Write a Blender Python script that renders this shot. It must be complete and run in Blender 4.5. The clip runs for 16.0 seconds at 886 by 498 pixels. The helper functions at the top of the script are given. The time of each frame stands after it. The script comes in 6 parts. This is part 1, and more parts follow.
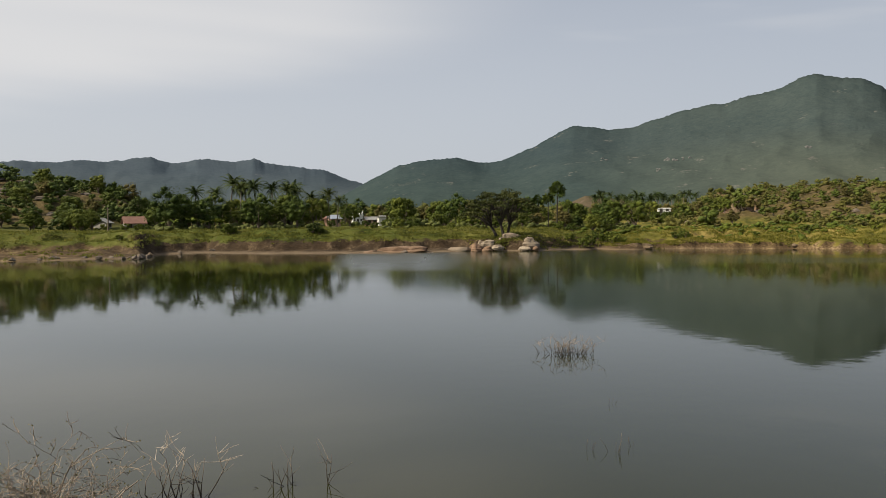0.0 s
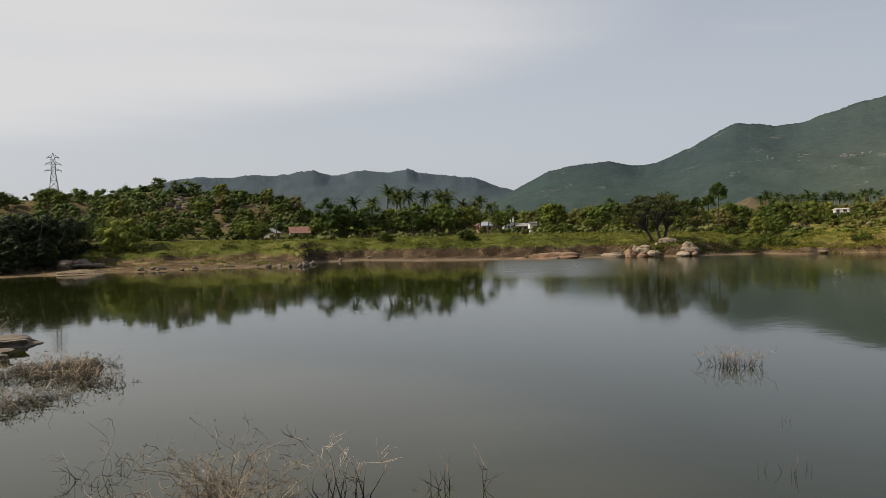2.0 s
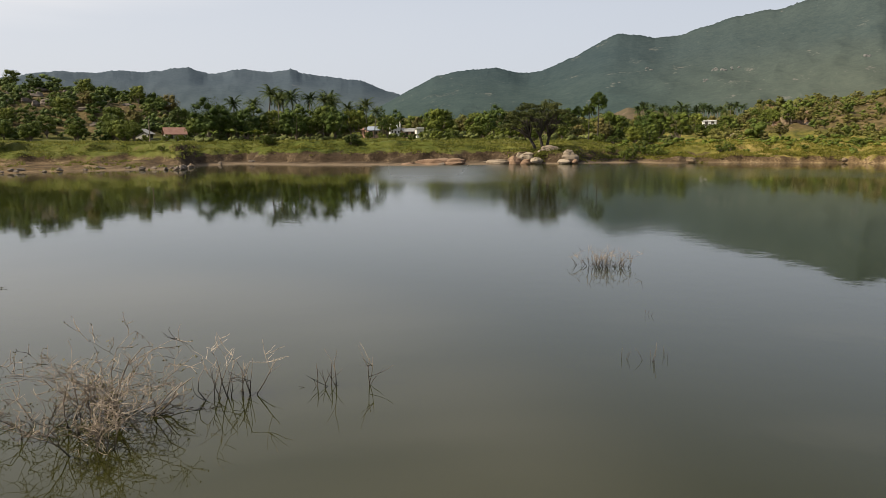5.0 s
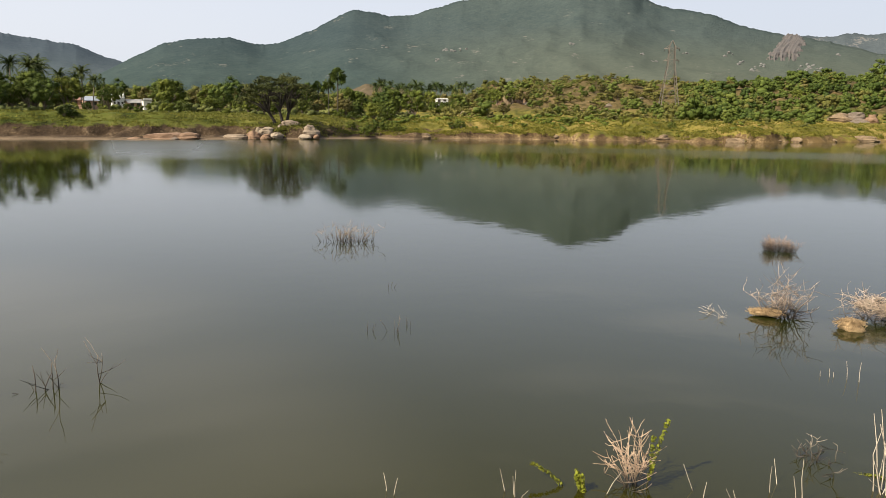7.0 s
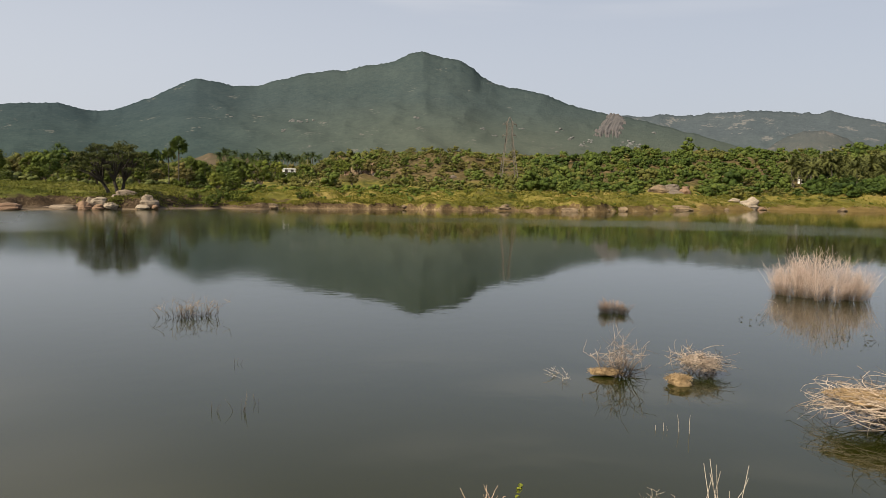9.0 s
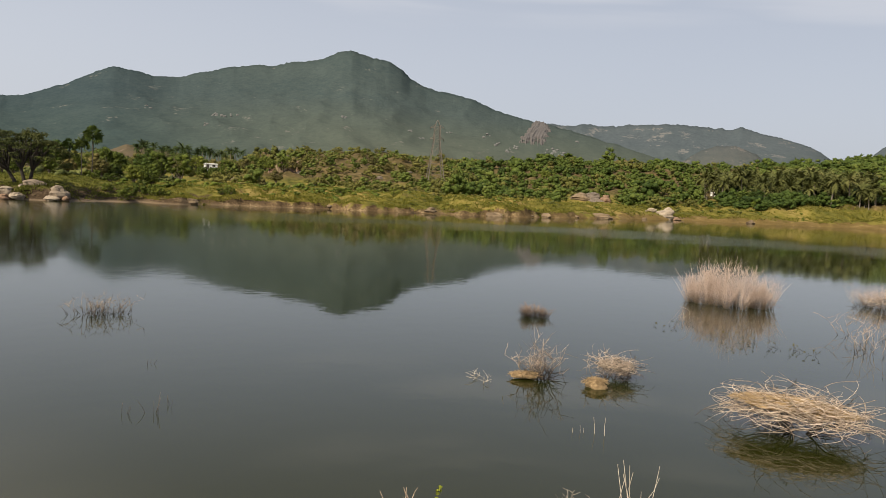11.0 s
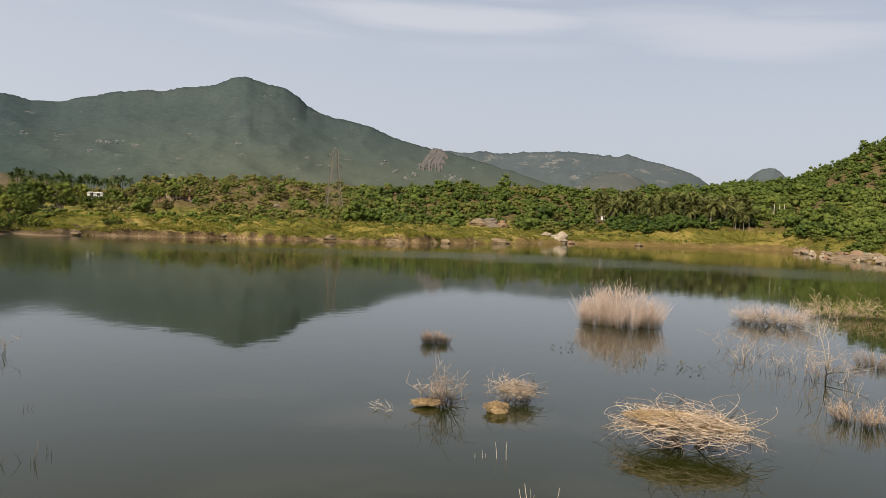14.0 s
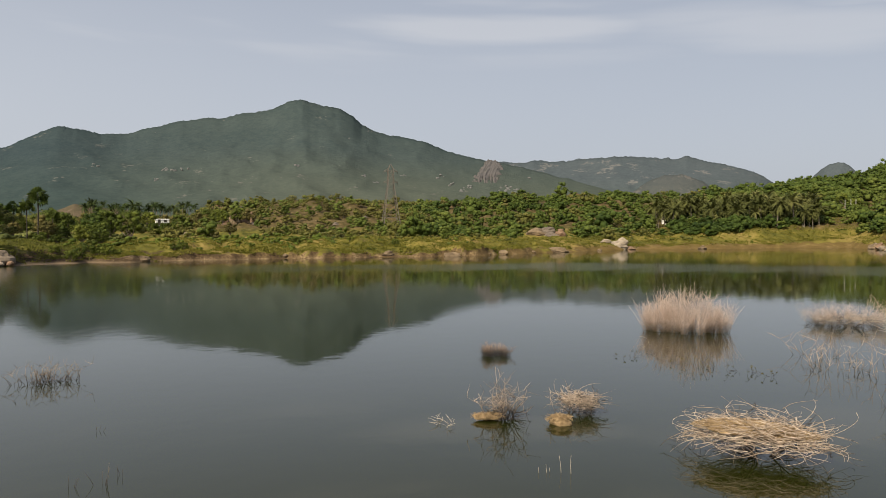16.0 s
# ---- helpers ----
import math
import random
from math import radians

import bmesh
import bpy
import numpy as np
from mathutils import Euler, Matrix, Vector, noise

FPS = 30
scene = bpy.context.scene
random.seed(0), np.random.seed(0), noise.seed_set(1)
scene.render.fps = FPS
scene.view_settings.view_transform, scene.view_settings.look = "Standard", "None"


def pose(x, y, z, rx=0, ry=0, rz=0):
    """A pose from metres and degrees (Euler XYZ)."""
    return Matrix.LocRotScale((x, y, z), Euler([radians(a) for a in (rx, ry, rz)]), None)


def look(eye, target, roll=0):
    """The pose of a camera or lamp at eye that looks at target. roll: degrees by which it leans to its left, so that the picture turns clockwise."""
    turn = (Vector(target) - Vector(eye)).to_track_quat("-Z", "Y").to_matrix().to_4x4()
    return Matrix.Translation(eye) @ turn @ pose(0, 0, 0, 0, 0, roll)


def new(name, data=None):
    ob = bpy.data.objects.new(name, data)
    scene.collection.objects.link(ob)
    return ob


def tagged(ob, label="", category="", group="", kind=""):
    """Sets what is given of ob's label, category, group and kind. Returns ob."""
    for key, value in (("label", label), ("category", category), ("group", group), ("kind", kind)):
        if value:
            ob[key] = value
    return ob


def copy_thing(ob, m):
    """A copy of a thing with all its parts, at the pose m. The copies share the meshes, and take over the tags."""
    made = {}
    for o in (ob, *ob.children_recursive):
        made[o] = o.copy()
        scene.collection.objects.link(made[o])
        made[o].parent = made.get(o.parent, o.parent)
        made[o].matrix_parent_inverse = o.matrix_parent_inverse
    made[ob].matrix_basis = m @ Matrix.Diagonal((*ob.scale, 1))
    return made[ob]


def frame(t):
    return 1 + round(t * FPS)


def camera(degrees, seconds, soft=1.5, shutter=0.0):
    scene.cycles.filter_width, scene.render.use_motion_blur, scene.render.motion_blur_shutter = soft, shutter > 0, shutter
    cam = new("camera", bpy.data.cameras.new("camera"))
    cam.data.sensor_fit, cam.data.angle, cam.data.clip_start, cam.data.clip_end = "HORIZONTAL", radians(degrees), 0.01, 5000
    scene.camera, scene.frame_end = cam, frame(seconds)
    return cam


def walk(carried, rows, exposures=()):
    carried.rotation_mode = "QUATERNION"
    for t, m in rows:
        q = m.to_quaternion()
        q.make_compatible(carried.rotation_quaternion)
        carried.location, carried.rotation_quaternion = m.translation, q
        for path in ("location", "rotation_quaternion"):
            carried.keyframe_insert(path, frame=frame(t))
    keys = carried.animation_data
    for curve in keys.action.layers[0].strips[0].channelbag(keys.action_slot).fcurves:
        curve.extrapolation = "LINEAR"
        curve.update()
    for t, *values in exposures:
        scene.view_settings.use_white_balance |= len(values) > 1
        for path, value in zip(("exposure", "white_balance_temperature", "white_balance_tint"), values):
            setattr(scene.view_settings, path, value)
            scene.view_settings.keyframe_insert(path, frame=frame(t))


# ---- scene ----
cam = camera(62.36, 16.0, soft=0.6)

# seconds, stops, kelvin, tint
EXPOSURES = [(0.0, -0.10, 6500, 10), (3.2, -0.18, 6500, 10), (5.3, 0.24, 6500, 11.5), (6.5, 0.36, 6500, 12), (7.0, 0.45, 6500, 12), (8.0, 0.30, 6500, 12), (8.6, 0.23, 6500, 12), (9.0, 0.08, 6500, 11.5),
             (11.5, 0.06, 6500, 12), (12.5, 0.10, 6500, 12), (14.5, 0.08, 6500, 11.5), (16.0, -0.05, 6500, 11)]
# seconds, x, y, z, heading (clockwise from +y), pitch, roll
ROWS = [
    (0.0, -0.015, 0.074, 5.968, -0.000, -2.037, -0.556),
    (0.5, -0.044, 0.009, 5.985, -3.832, -1.940, -1.687),
    (1.0, -0.080, 0.035, 5.979, -8.167, -1.730, -1.012),
    (1.5, -0.080, 0.041, 5.970, -9.831, -1.628, -1.014),
    (2.0, -0.085, 0.103, 5.987, -11.759, -1.337, -1.395),
    (2.5, -0.114, 0.026, 5.983, -12.760, -0.115, -1.087),
    (3.0, -0.125, 0.120, 5.968, -13.021, -0.980, -1.134),
    (3.2, -0.125, 0.120, 5.968, -12.991, -1.040, -1.134),
    (5.3, -0.057, -0.051, 5.900, -0.150, -9.250, -0.100),
    (5.5, -0.057, -0.051, 5.900, 1.916, -8.970, 0.011),
    (6.0, -0.035, 0.007, 5.920, 8.312, -8.786, 0.067),
    (6.5, -0.049, -0.015, 5.968, 12.117, -9.949, 0.486),
    (7.0, -0.010, -0.040, 5.958, 17.035, -10.666, 0.732),
    (7.5, 0.005, -0.019, 5.986, 21.938, -9.002, 1.009),
    (8.0, -0.007, -0.002, 5.994, 25.719, -7.210, 1.608),
    (8.5, -0.017, 0.005, 5.993, 27.245, -6.251, 1.304),
    (9.0, 0.001, -0.033, 5.993, 28.720, -5.090, 1.023),
    (9.2, 0.001, -0.033, 5.993, 29.370, -4.970, 1.200),
    (11.3, -0.006, -0.019, 5.990, 35.500, -4.720, 3.000),
    (11.5, -0.006, -0.019, 5.990, 36.038, -4.753, 2.988),
    (12.0, 0.011, -0.003, 5.986, 37.399, -5.331, 2.804),
    (12.5, 0.047, -0.022, 5.998, 41.421, -5.106, 2.058),
    (13.0, 0.074, -0.004, 5.998, 42.296, -4.321, 2.523),
    (13.5, 0.032, -0.037, 6.021, 42.306, -3.564, 2.345),
    (14.0, 0.015, -0.039, 6.050, 42.315, -2.313, 2.292),
    (14.5, 0.080, -0.060, 6.083, 41.373, -0.983, 1.247),
    (15.0, 0.122, -0.056, 6.093, 41.533, -0.350, 1.136),
    (15.5, 0.113, -0.037, 6.115, 40.555, -0.193, -0.125),
    (16.0, 0.222, 0.017, 6.044, 37.728, -1.425, -0.229),
]
walk(cam, [(t, pose(x, y, z, 90 + p, 0, -az) @ pose(0, 0, 0, 0, 0, roll)) for t, x, y, z, az, p, roll in ROWS],
     EXPOSURES)

# ---- light: hazy afternoon sun from the side, pale sky with thin cloud ----
SUN_AZ, SUN_EL = -108.0, 41.0


def place(az, r, z=0.0):
    """A point r metres from the viewer's stand on the heading az."""
    return Vector((r * math.sin(radians(az)), r * math.cos(radians(az)), z))


def sun_and_sky():
    lamp = bpy.data.lights.new("sun", "SUN")
    lamp.energy, lamp.angle, lamp.color = 7.0, radians(1.0), (1.0, 0.90, 0.71)
    ob = new("sun", lamp)
    far = place(SUN_AZ, math.cos(radians(SUN_EL)) * 100, math.sin(radians(SUN_EL)) * 100)
    ob.matrix_world = look(far, (0, 0, 0))
    world = bpy.data.worlds.new("sky")
    scene.world = world
    world.use_nodes = True
    nt = world.node_tree
    nt.nodes.clear()
    n, link = nt.nodes.new, nt.links.new
    out, bg = n("ShaderNodeOutputWorld"), n("ShaderNodeBackground")
    sky = n("ShaderNodeTexSky")
    sky.sky_type, sky.sun_disc = "NISHITA", False
    sky.sun_elevation, sky.sun_rotation = radians(SUN_EL), radians(SUN_AZ)
    sky.air_density, sky.dust_density, sky.ozone_density = 1.0, 4.0, 1.5
    co = n("ShaderNodeTexCoord")
    sep = n("ShaderNodeSeparateXYZ")
    link(co.outputs["Generated"], sep.inputs[0])

    def calc(op, *vals):
        node = n("ShaderNodeMath")
        node.operation = op
        for sock, v in zip(node.inputs, vals):
            if isinstance(v, (int, float)):
                sock.default_value = v
            else:
                link(v, sock)
        return node.outputs[0]

    def span(v, lo, hi):
        node = n("ShaderNodeMapRange")
        node.interpolation_type = "SMOOTHSTEP"
        node.inputs["From Min"].default_value, node.inputs["From Max"].default_value = lo, hi
        link(v, node.inputs["Value"])
        return node.outputs["Result"]

    # streaks of thin cloud, drawn out along the horizon
    head, rise = calc("ARCTAN2", sep.outputs["X"], sep.outputs["Y"]), calc("ARCSINE", sep.outputs["Z"])
    flat = n("ShaderNodeCombineXYZ")
    link(head, flat.inputs["X"])
    link(calc("ADD", calc("MULTIPLY", rise, 9.0), calc("MULTIPLY", head, 0.35)), flat.inputs["Y"])

    def cloud_noise(scale, detail, shift):
        node, mp = n("ShaderNodeTexNoise"), n("ShaderNodeMapping")
        node.inputs["Scale"].default_value, node.inputs["Detail"].default_value = scale, detail
        node.inputs["Roughness"].default_value = 0.5
        mp.inputs["Location"].default_value = (shift, shift * 0.7, 0)
        link(flat.outputs[0], mp.inputs["Vector"])
        link(mp.outputs[0], node.inputs["Vector"])
        return node.outputs["Fac"]

    streaks, puffs = cloud_noise(2.6, 3.0, 2.0), cloud_noise(0.9, 2.0, 7.0)

    def streak_cloud(az, el, half_az, half_el, tilt):
        """A thin lens of cloud round that heading and elevation, frayed by the streaks."""
        dx = calc("SUBTRACT", head, radians(az))
        dy = calc("SUBTRACT", calc("SUBTRACT", rise, radians(el)), calc("MULTIPLY", dx, tilt))
        dx, dy = calc("DIVIDE", dx, radians(half_az)), calc("DIVIDE", dy, radians(half_el))
        far = calc("SQRT", calc("ADD", calc("MULTIPLY", dx, dx), calc("MULTIPLY", dy, dy)))
        return span(calc("ADD", far, calc("MULTIPLY", calc("SUBTRACT", streaks, 0.5), 2.2)), 1.15, 0.25)

    # the veil of high cloud over the village, with a frayed lower edge
    edge = calc("ADD", calc("SUBTRACT", rise, radians(12.2)), calc("MULTIPLY", calc("ADD", head, radians(9)), -0.14))
    edge = calc("ADD", edge, calc("MULTIPLY", calc("SUBTRACT", streaks, 0.5), 0.05))
    bank = calc("MULTIPLY", span(edge, -0.045, 0.035), calc("MULTIPLY", span(calc("SUBTRACT", head, calc("MULTIPLY", calc("SUBTRACT", rise, 0.24), 1.2)), radians(8), radians(-14)), span(puffs, 0.10, 0.62)))
    wisps = calc("MULTIPLY", calc("MULTIPLY", span(streaks, 0.52, 0.74), span(rise, 0.19, 0.27)), 0.25)
    lenses = calc("MAXIMUM", calc("MULTIPLY", streak_cloud(43, 15.1, 12, 1.2, -0.02), 0.34), calc("MULTIPLY", streak_cloud(63, 13.9, 13, 2.0, -0.10), 0.27))
    thick = calc("MAXIMUM", calc("MAXIMUM", wisps, lenses), calc("MULTIPLY", bank, 0.92))
    veil = n("ShaderNodeMix")
    veil.data_type = "RGBA"
    veil.inputs["Factor"].default_value = 0.8
    white = n("ShaderNodeMix")
    white.data_type = "RGBA"
    white.inputs["B"].default_value = (7.85, 7.8, 7.8, 1)
    link(thick, white.inputs["Factor"])
    # the haze is brighter towards the sun
    dot = n("ShaderNodeVectorMath")
    dot.operation = "DOT_PRODUCT"
    dot.inputs[1].default_value = place(SUN_AZ, math.cos(radians(SUN_EL)), math.sin(radians(SUN_EL)))
    haze = n("ShaderNodeValToRGB")
    els = haze.color_ramp.elements
    els.new(0.5)
    for el, (pos, col) in zip(els, ((0.0, (0.575, 0.615, 0.678, 1)), (0.30, (0.645, 0.682, 0.738, 1)), (1.0, (0.758, 0.778, 0.806, 1)))):
        el.position, el.color = pos, col
    more = n("ShaderNodeVectorMath")
    more.operation = "SCALE"
    more.inputs["Scale"].default_value = 10.0
    link(co.outputs["Generated"], dot.inputs[0])
    link(calc("DIVIDE", calc("ADD", dot.outputs["Value"], 0.6), 1.35), haze.inputs["Fac"])
    link(haze.outputs["Color"], more.inputs[0])
    # and thins out overhead, where the sky is deeper
    deep = n("ShaderNodeMix")
    deep.data_type = "RGBA"
    deep.inputs["B"].default_value = (1.4, 2.0, 3.3, 1)
    link(span(rise, 0.06, 0.80), deep.inputs["Factor"])
    link(more.outputs["Vector"], deep.inputs["A"])
    link(deep.outputs["Result"], veil.inputs["B"])
    link(sky.outputs["Color"], veil.inputs["A"])
    link(veil.outputs["Result"], white.inputs["A"])
    link(white.outputs["Result"], bg.inputs["Color"])
    bg.inputs["Strength"].default_value = 0.1
    link(bg.outputs["Background"], out.inputs["Surface"])


sun_and_sky()


# ---- materials ----
def material(name):
    m = bpy.data.materials.new(name)
    m.use_nodes = True
    return m, m.node_tree, m.node_tree.nodes["Principled BSDF"]


def noise_of(nt, scale, detail=5.0, rough=0.55, vector=None, stretch=None, turn=0.0):
    node = nt.nodes.new("ShaderNodeTexNoise")
    node.inputs["Scale"].default_value, node.inputs["Detail"].default_value = scale, detail
    node.inputs["Roughness"].default_value = rough
    if vector is None:
        vector = nt.nodes.new("ShaderNodeNewGeometry").outputs["Position"]
    if stretch:
        mp = nt.nodes.new("ShaderNodeMapping")
        mp.inputs["Scale"].default_value = stretch
        mp.inputs["Rotation"].default_value = (0, 0, turn)
        nt.links.new(vector, mp.inputs["Vector"])
        vector = mp.outputs["Vector"]
    nt.links.new(vector, node.inputs["Vector"])
    return node.outputs["Fac"]


def ramp_of(nt, value, stops):
    node = nt.nodes.new("ShaderNodeValToRGB")
    els = node.color_ramp.elements
    while len(els) < len(stops):
        els.new(0.5)
    for el, (p, c) in zip(els, stops):
        el.position, el.color = p, (*c, 1) if len(c) == 3 else c
    nt.links.new(value, node.inputs["Fac"])
    return node.outputs["Color"]


def mix_of(nt, fac, a, b, how="MIX"):
    node = nt.nodes.new("ShaderNodeMix")
    node.data_type, node.blend_type = "RGBA", how
    for sock, v in ((node.inputs["Factor"], fac), (node.inputs["A"], a), (node.inputs["B"], b)):
        if isinstance(v, (int, float)):
            sock.default_value = v
        elif isinstance(v, tuple):
            sock.default_value = (*v, 1)
        else:
            nt.links.new(v, sock)
    return node.outputs["Result"]


def math_of(nt, op, a, b=0.0, clamp=False):
    node = nt.nodes.new("ShaderNodeMath")
    node.operation, node.use_clamp = op, clamp
    for sock, v in zip(node.inputs, (a, b)):
        if isinstance(v, (int, float)):
            sock.default_value = v
        else:
            nt.links.new(v, sock)
    return node.outputs[0]


def bump_of(nt, height, strength, distance):
    node = nt.nodes.new("ShaderNodeBump")
    node.inputs["Strength"].default_value, node.inputs["Distance"].default_value = strength, distance
    nt.links.new(height, node.inputs["Height"])
    return node.outputs["Normal"]


def height_of(nt):
    node = nt.nodes.new("ShaderNodeSeparateXYZ")
    nt.links.new(nt.nodes.new("ShaderNodeNewGeometry").outputs["Position"], node.inputs[0])
    return node.outputs["Z"]


def slope_of(nt):
    node = nt.nodes.new("ShaderNodeSeparateXYZ")
    nt.links.new(nt.nodes.new("ShaderNodeNewGeometry").outputs["True Normal"], node.inputs[0])
    return node.outputs["Z"]


def leaf_material(name, dark, mid, light, glow=0.14):
    """Leaves that vary from plant to plant and from leaf to leaf, and let some light through."""
    m, nt, bs = material(name)
    info = nt.nodes.new("ShaderNodeObjectInfo").outputs["Random"]
    isl = nt.nodes.new("ShaderNodeNewGeometry").outputs["Random Per Island"]
    patch = noise_of(nt, 0.16, 3.0)
    v = math_of(nt, "ADD", math_of(nt, "MULTIPLY", info, 0.35), math_of(nt, "MULTIPLY", isl, 0.2))
    v = math_of(nt, "ADD", v, math_of(nt, "MULTIPLY", math_of(nt, "SUBTRACT", patch, 0.2), 0.85), True)
    col = ramp_of(nt, v, [(0.2, dark), (0.55, mid), (0.95, light)])
    sprays = noise_of(nt, 1.7, 4.0, 0.65)
    col = mix_of(nt, 1.0, col, ramp_of(nt, sprays, [(0.36, (0.72, 0.74, 0.76)), (0.62, (1.22, 1.2, 1.1))]), "MULTIPLY")
    nt.links.new(col, bs.inputs["Base Color"])
    nt.links.new(bump_of(nt, sprays, 0.6, 0.6), bs.inputs["Normal"])
    bs.inputs["Roughness"].default_value = 0.62
    bs.inputs["Specular IOR Level"].default_value = 0.1
    tr = nt.nodes.new("ShaderNodeBsdfTranslucent")
    nt.links.new(col, tr.inputs["Color"])
    mx = nt.nodes.new("ShaderNodeMixShader")
    mx.inputs[0].default_value = glow
    nt.links.new(bs.outputs[0], mx.inputs[1])
    nt.links.new(tr.outputs[0], mx.inputs[2])
    nt.links.new(mx.outputs[0], nt.nodes["Material Output"].inputs["Surface"])
    return m


def plain_material(name, a, b, scale=3.0, rough=0.8, bump=0.3, fine=20.0, metal=0.0):
    """Two tones by coarse and fine noise, with fine relief."""
    m, nt, bs = material(name)
    v = math_of(nt, "ADD", math_of(nt, "MULTIPLY", noise_of(nt, scale), 0.65),
                math_of(nt, "MULTIPLY", noise_of(nt, fine, 3.0), 0.35))
    nt.links.new(ramp_of(nt, v, [(0.3, a), (0.7, b)]), bs.inputs["Base Color"])
    bs.inputs["Roughness"].default_value, bs.inputs["Metallic"].default_value = rough, metal
    if bump:
        nt.links.new(bump_of(nt, noise_of(nt, fine, 4.0), bump, 0.6 / fine), bs.inputs["Normal"])
    return m


def twig_material(name, a, b, damp=(0.16, 0.46), wet=(0.03, 0.022, 0.015)):
    """Bleached dead wood, dark and wet just above the water."""
    m, nt, bs = material(name)
    isl = nt.nodes.new("ShaderNodeNewGeometry").outputs["Random Per Island"]
    v = math_of(nt, "ADD", math_of(nt, "MULTIPLY", isl, 0.6), math_of(nt, "MULTIPLY", noise_of(nt, 9.0), 0.4))
    col = ramp_of(nt, v, [(0.15, a), (0.85, b)])
    h = math_of(nt, "ADD", height_of(nt), math_of(nt, "MULTIPLY", math_of(nt, "SUBTRACT", noise_of(nt, 5.0), 0.4), 0.4))
    nt.links.new(mix_of(nt, ramp_of(nt, h, [(damp[0], (0, 0, 0)), (damp[1], (1, 1, 1))]), wet, col), bs.inputs["Base Color"])
    bs.inputs["Roughness"].default_value = 0.75
    return m


def water_material():
    m, nt, bs = material("lake_water")
    murk = noise_of(nt, 0.05, 3.0)
    place_x = nt.nodes.new("ShaderNodeSeparateXYZ")
    nt.links.new(nt.nodes.new("ShaderNodeNewGeometry").outputs["Position"], place_x.inputs[0])
    away = nt.nodes.new("ShaderNodeVectorMath")
    away.operation = "LENGTH"
    nt.links.new(nt.nodes.new("ShaderNodeNewGeometry").outputs["Position"], away.inputs[0])
    dist = away.outputs["Value"]
    # stirred-up silt in the shallows under the dam, clear dark water farther out
    silt = math_of(nt, "SUBTRACT", 1.0, math_of(nt, "MULTIPLY", math_of(nt, "SUBTRACT", dist, 11.0), 1 / 10, True))
    silt = math_of(nt, "MULTIPLY", silt, math_of(nt, "ADD", 0.5, murk), True)
    nt.links.new(mix_of(nt, silt, (0.0118, 0.0145, 0.0022), (0.0205, 0.0200, 0.0028)), bs.inputs["Base Color"])
    bs.inputs["IOR"].default_value = 1.36
    # sheltered under the dam, open to the breeze farther out, with one ruffled lane across the lake
    breeze = noise_of(nt, 0.02, 4.0, 0.6, stretch=(0.45, 3.0, 1.0), turn=radians(28))
    span = math_of(nt, "MULTIPLY", math_of(nt, "SUBTRACT", dist, 20.0), 1 / 130, True)
    side = math_of(nt, "DIVIDE", place_x.outputs["X"], dist)
    # the reach below the village lies open to the wind, the west cove and the far bank are sheltered
    reach = math_of(nt, "MULTIPLY", math_of(nt, "MULTIPLY", math_of(nt, "ADD", side, 0.155), 30.0, True),
                    math_of(nt, "MULTIPLY", math_of(nt, "SUBTRACT", 0.36, side), 6.0, True))
    calm = math_of(nt, "ADD", 0.03, math_of(nt, "MULTIPLY", span, math_of(nt, "ADD", 0.036, math_of(nt, "MULTIPLY", reach, 0.075))))
    patch = ramp_of(nt, breeze, [(0.50, (0, 0, 0)), (0.68, (0.02, 0.02, 0.02))])
    ring = math_of(nt, "ADD", dist, math_of(nt, "MULTIPLY", math_of(nt, "SUBTRACT", breeze, 0.5), 50.0))
    lane = math_of(nt, "MULTIPLY", math_of(nt, "MULTIPLY", math_of(nt, "SUBTRACT", ring, 104.0), 0.1, True),
                   math_of(nt, "MULTIPLY", math_of(nt, "SUBTRACT", 140.0, ring), 0.1, True))
    lane = math_of(nt, "MULTIPLY", lane, math_of(nt, "MULTIPLY", math_of(nt, "SUBTRACT", place_x.outputs["X"], 26.0), 0.04, True))
    # and a second one below the village
    gust = math_of(nt, "MULTIPLY", reach, math_of(nt, "MULTIPLY", math_of(nt, "SUBTRACT", 0.05, side), 12.0, True))
    gust = math_of(nt, "MULTIPLY", gust, math_of(nt, "MULTIPLY", math_of(nt, "SUBTRACT", ring, 88.0), 0.05, True))
    lane = math_of(nt, "ADD", lane, math_of(nt, "MULTIPLY", gust, 2.4))
    rough = math_of(nt, "ADD", math_of(nt, "ADD", calm, patch), math_of(nt, "MULTIPLY", lane, 0.07))
    nt.links.new(rough, bs.inputs["Roughness"])
    ripples = noise_of(nt, 0.9, 3.0, 0.5)
    nt.links.new(bump_of(nt, ripples, 0.03, 0.1), bs.inputs["Normal"])
    return m


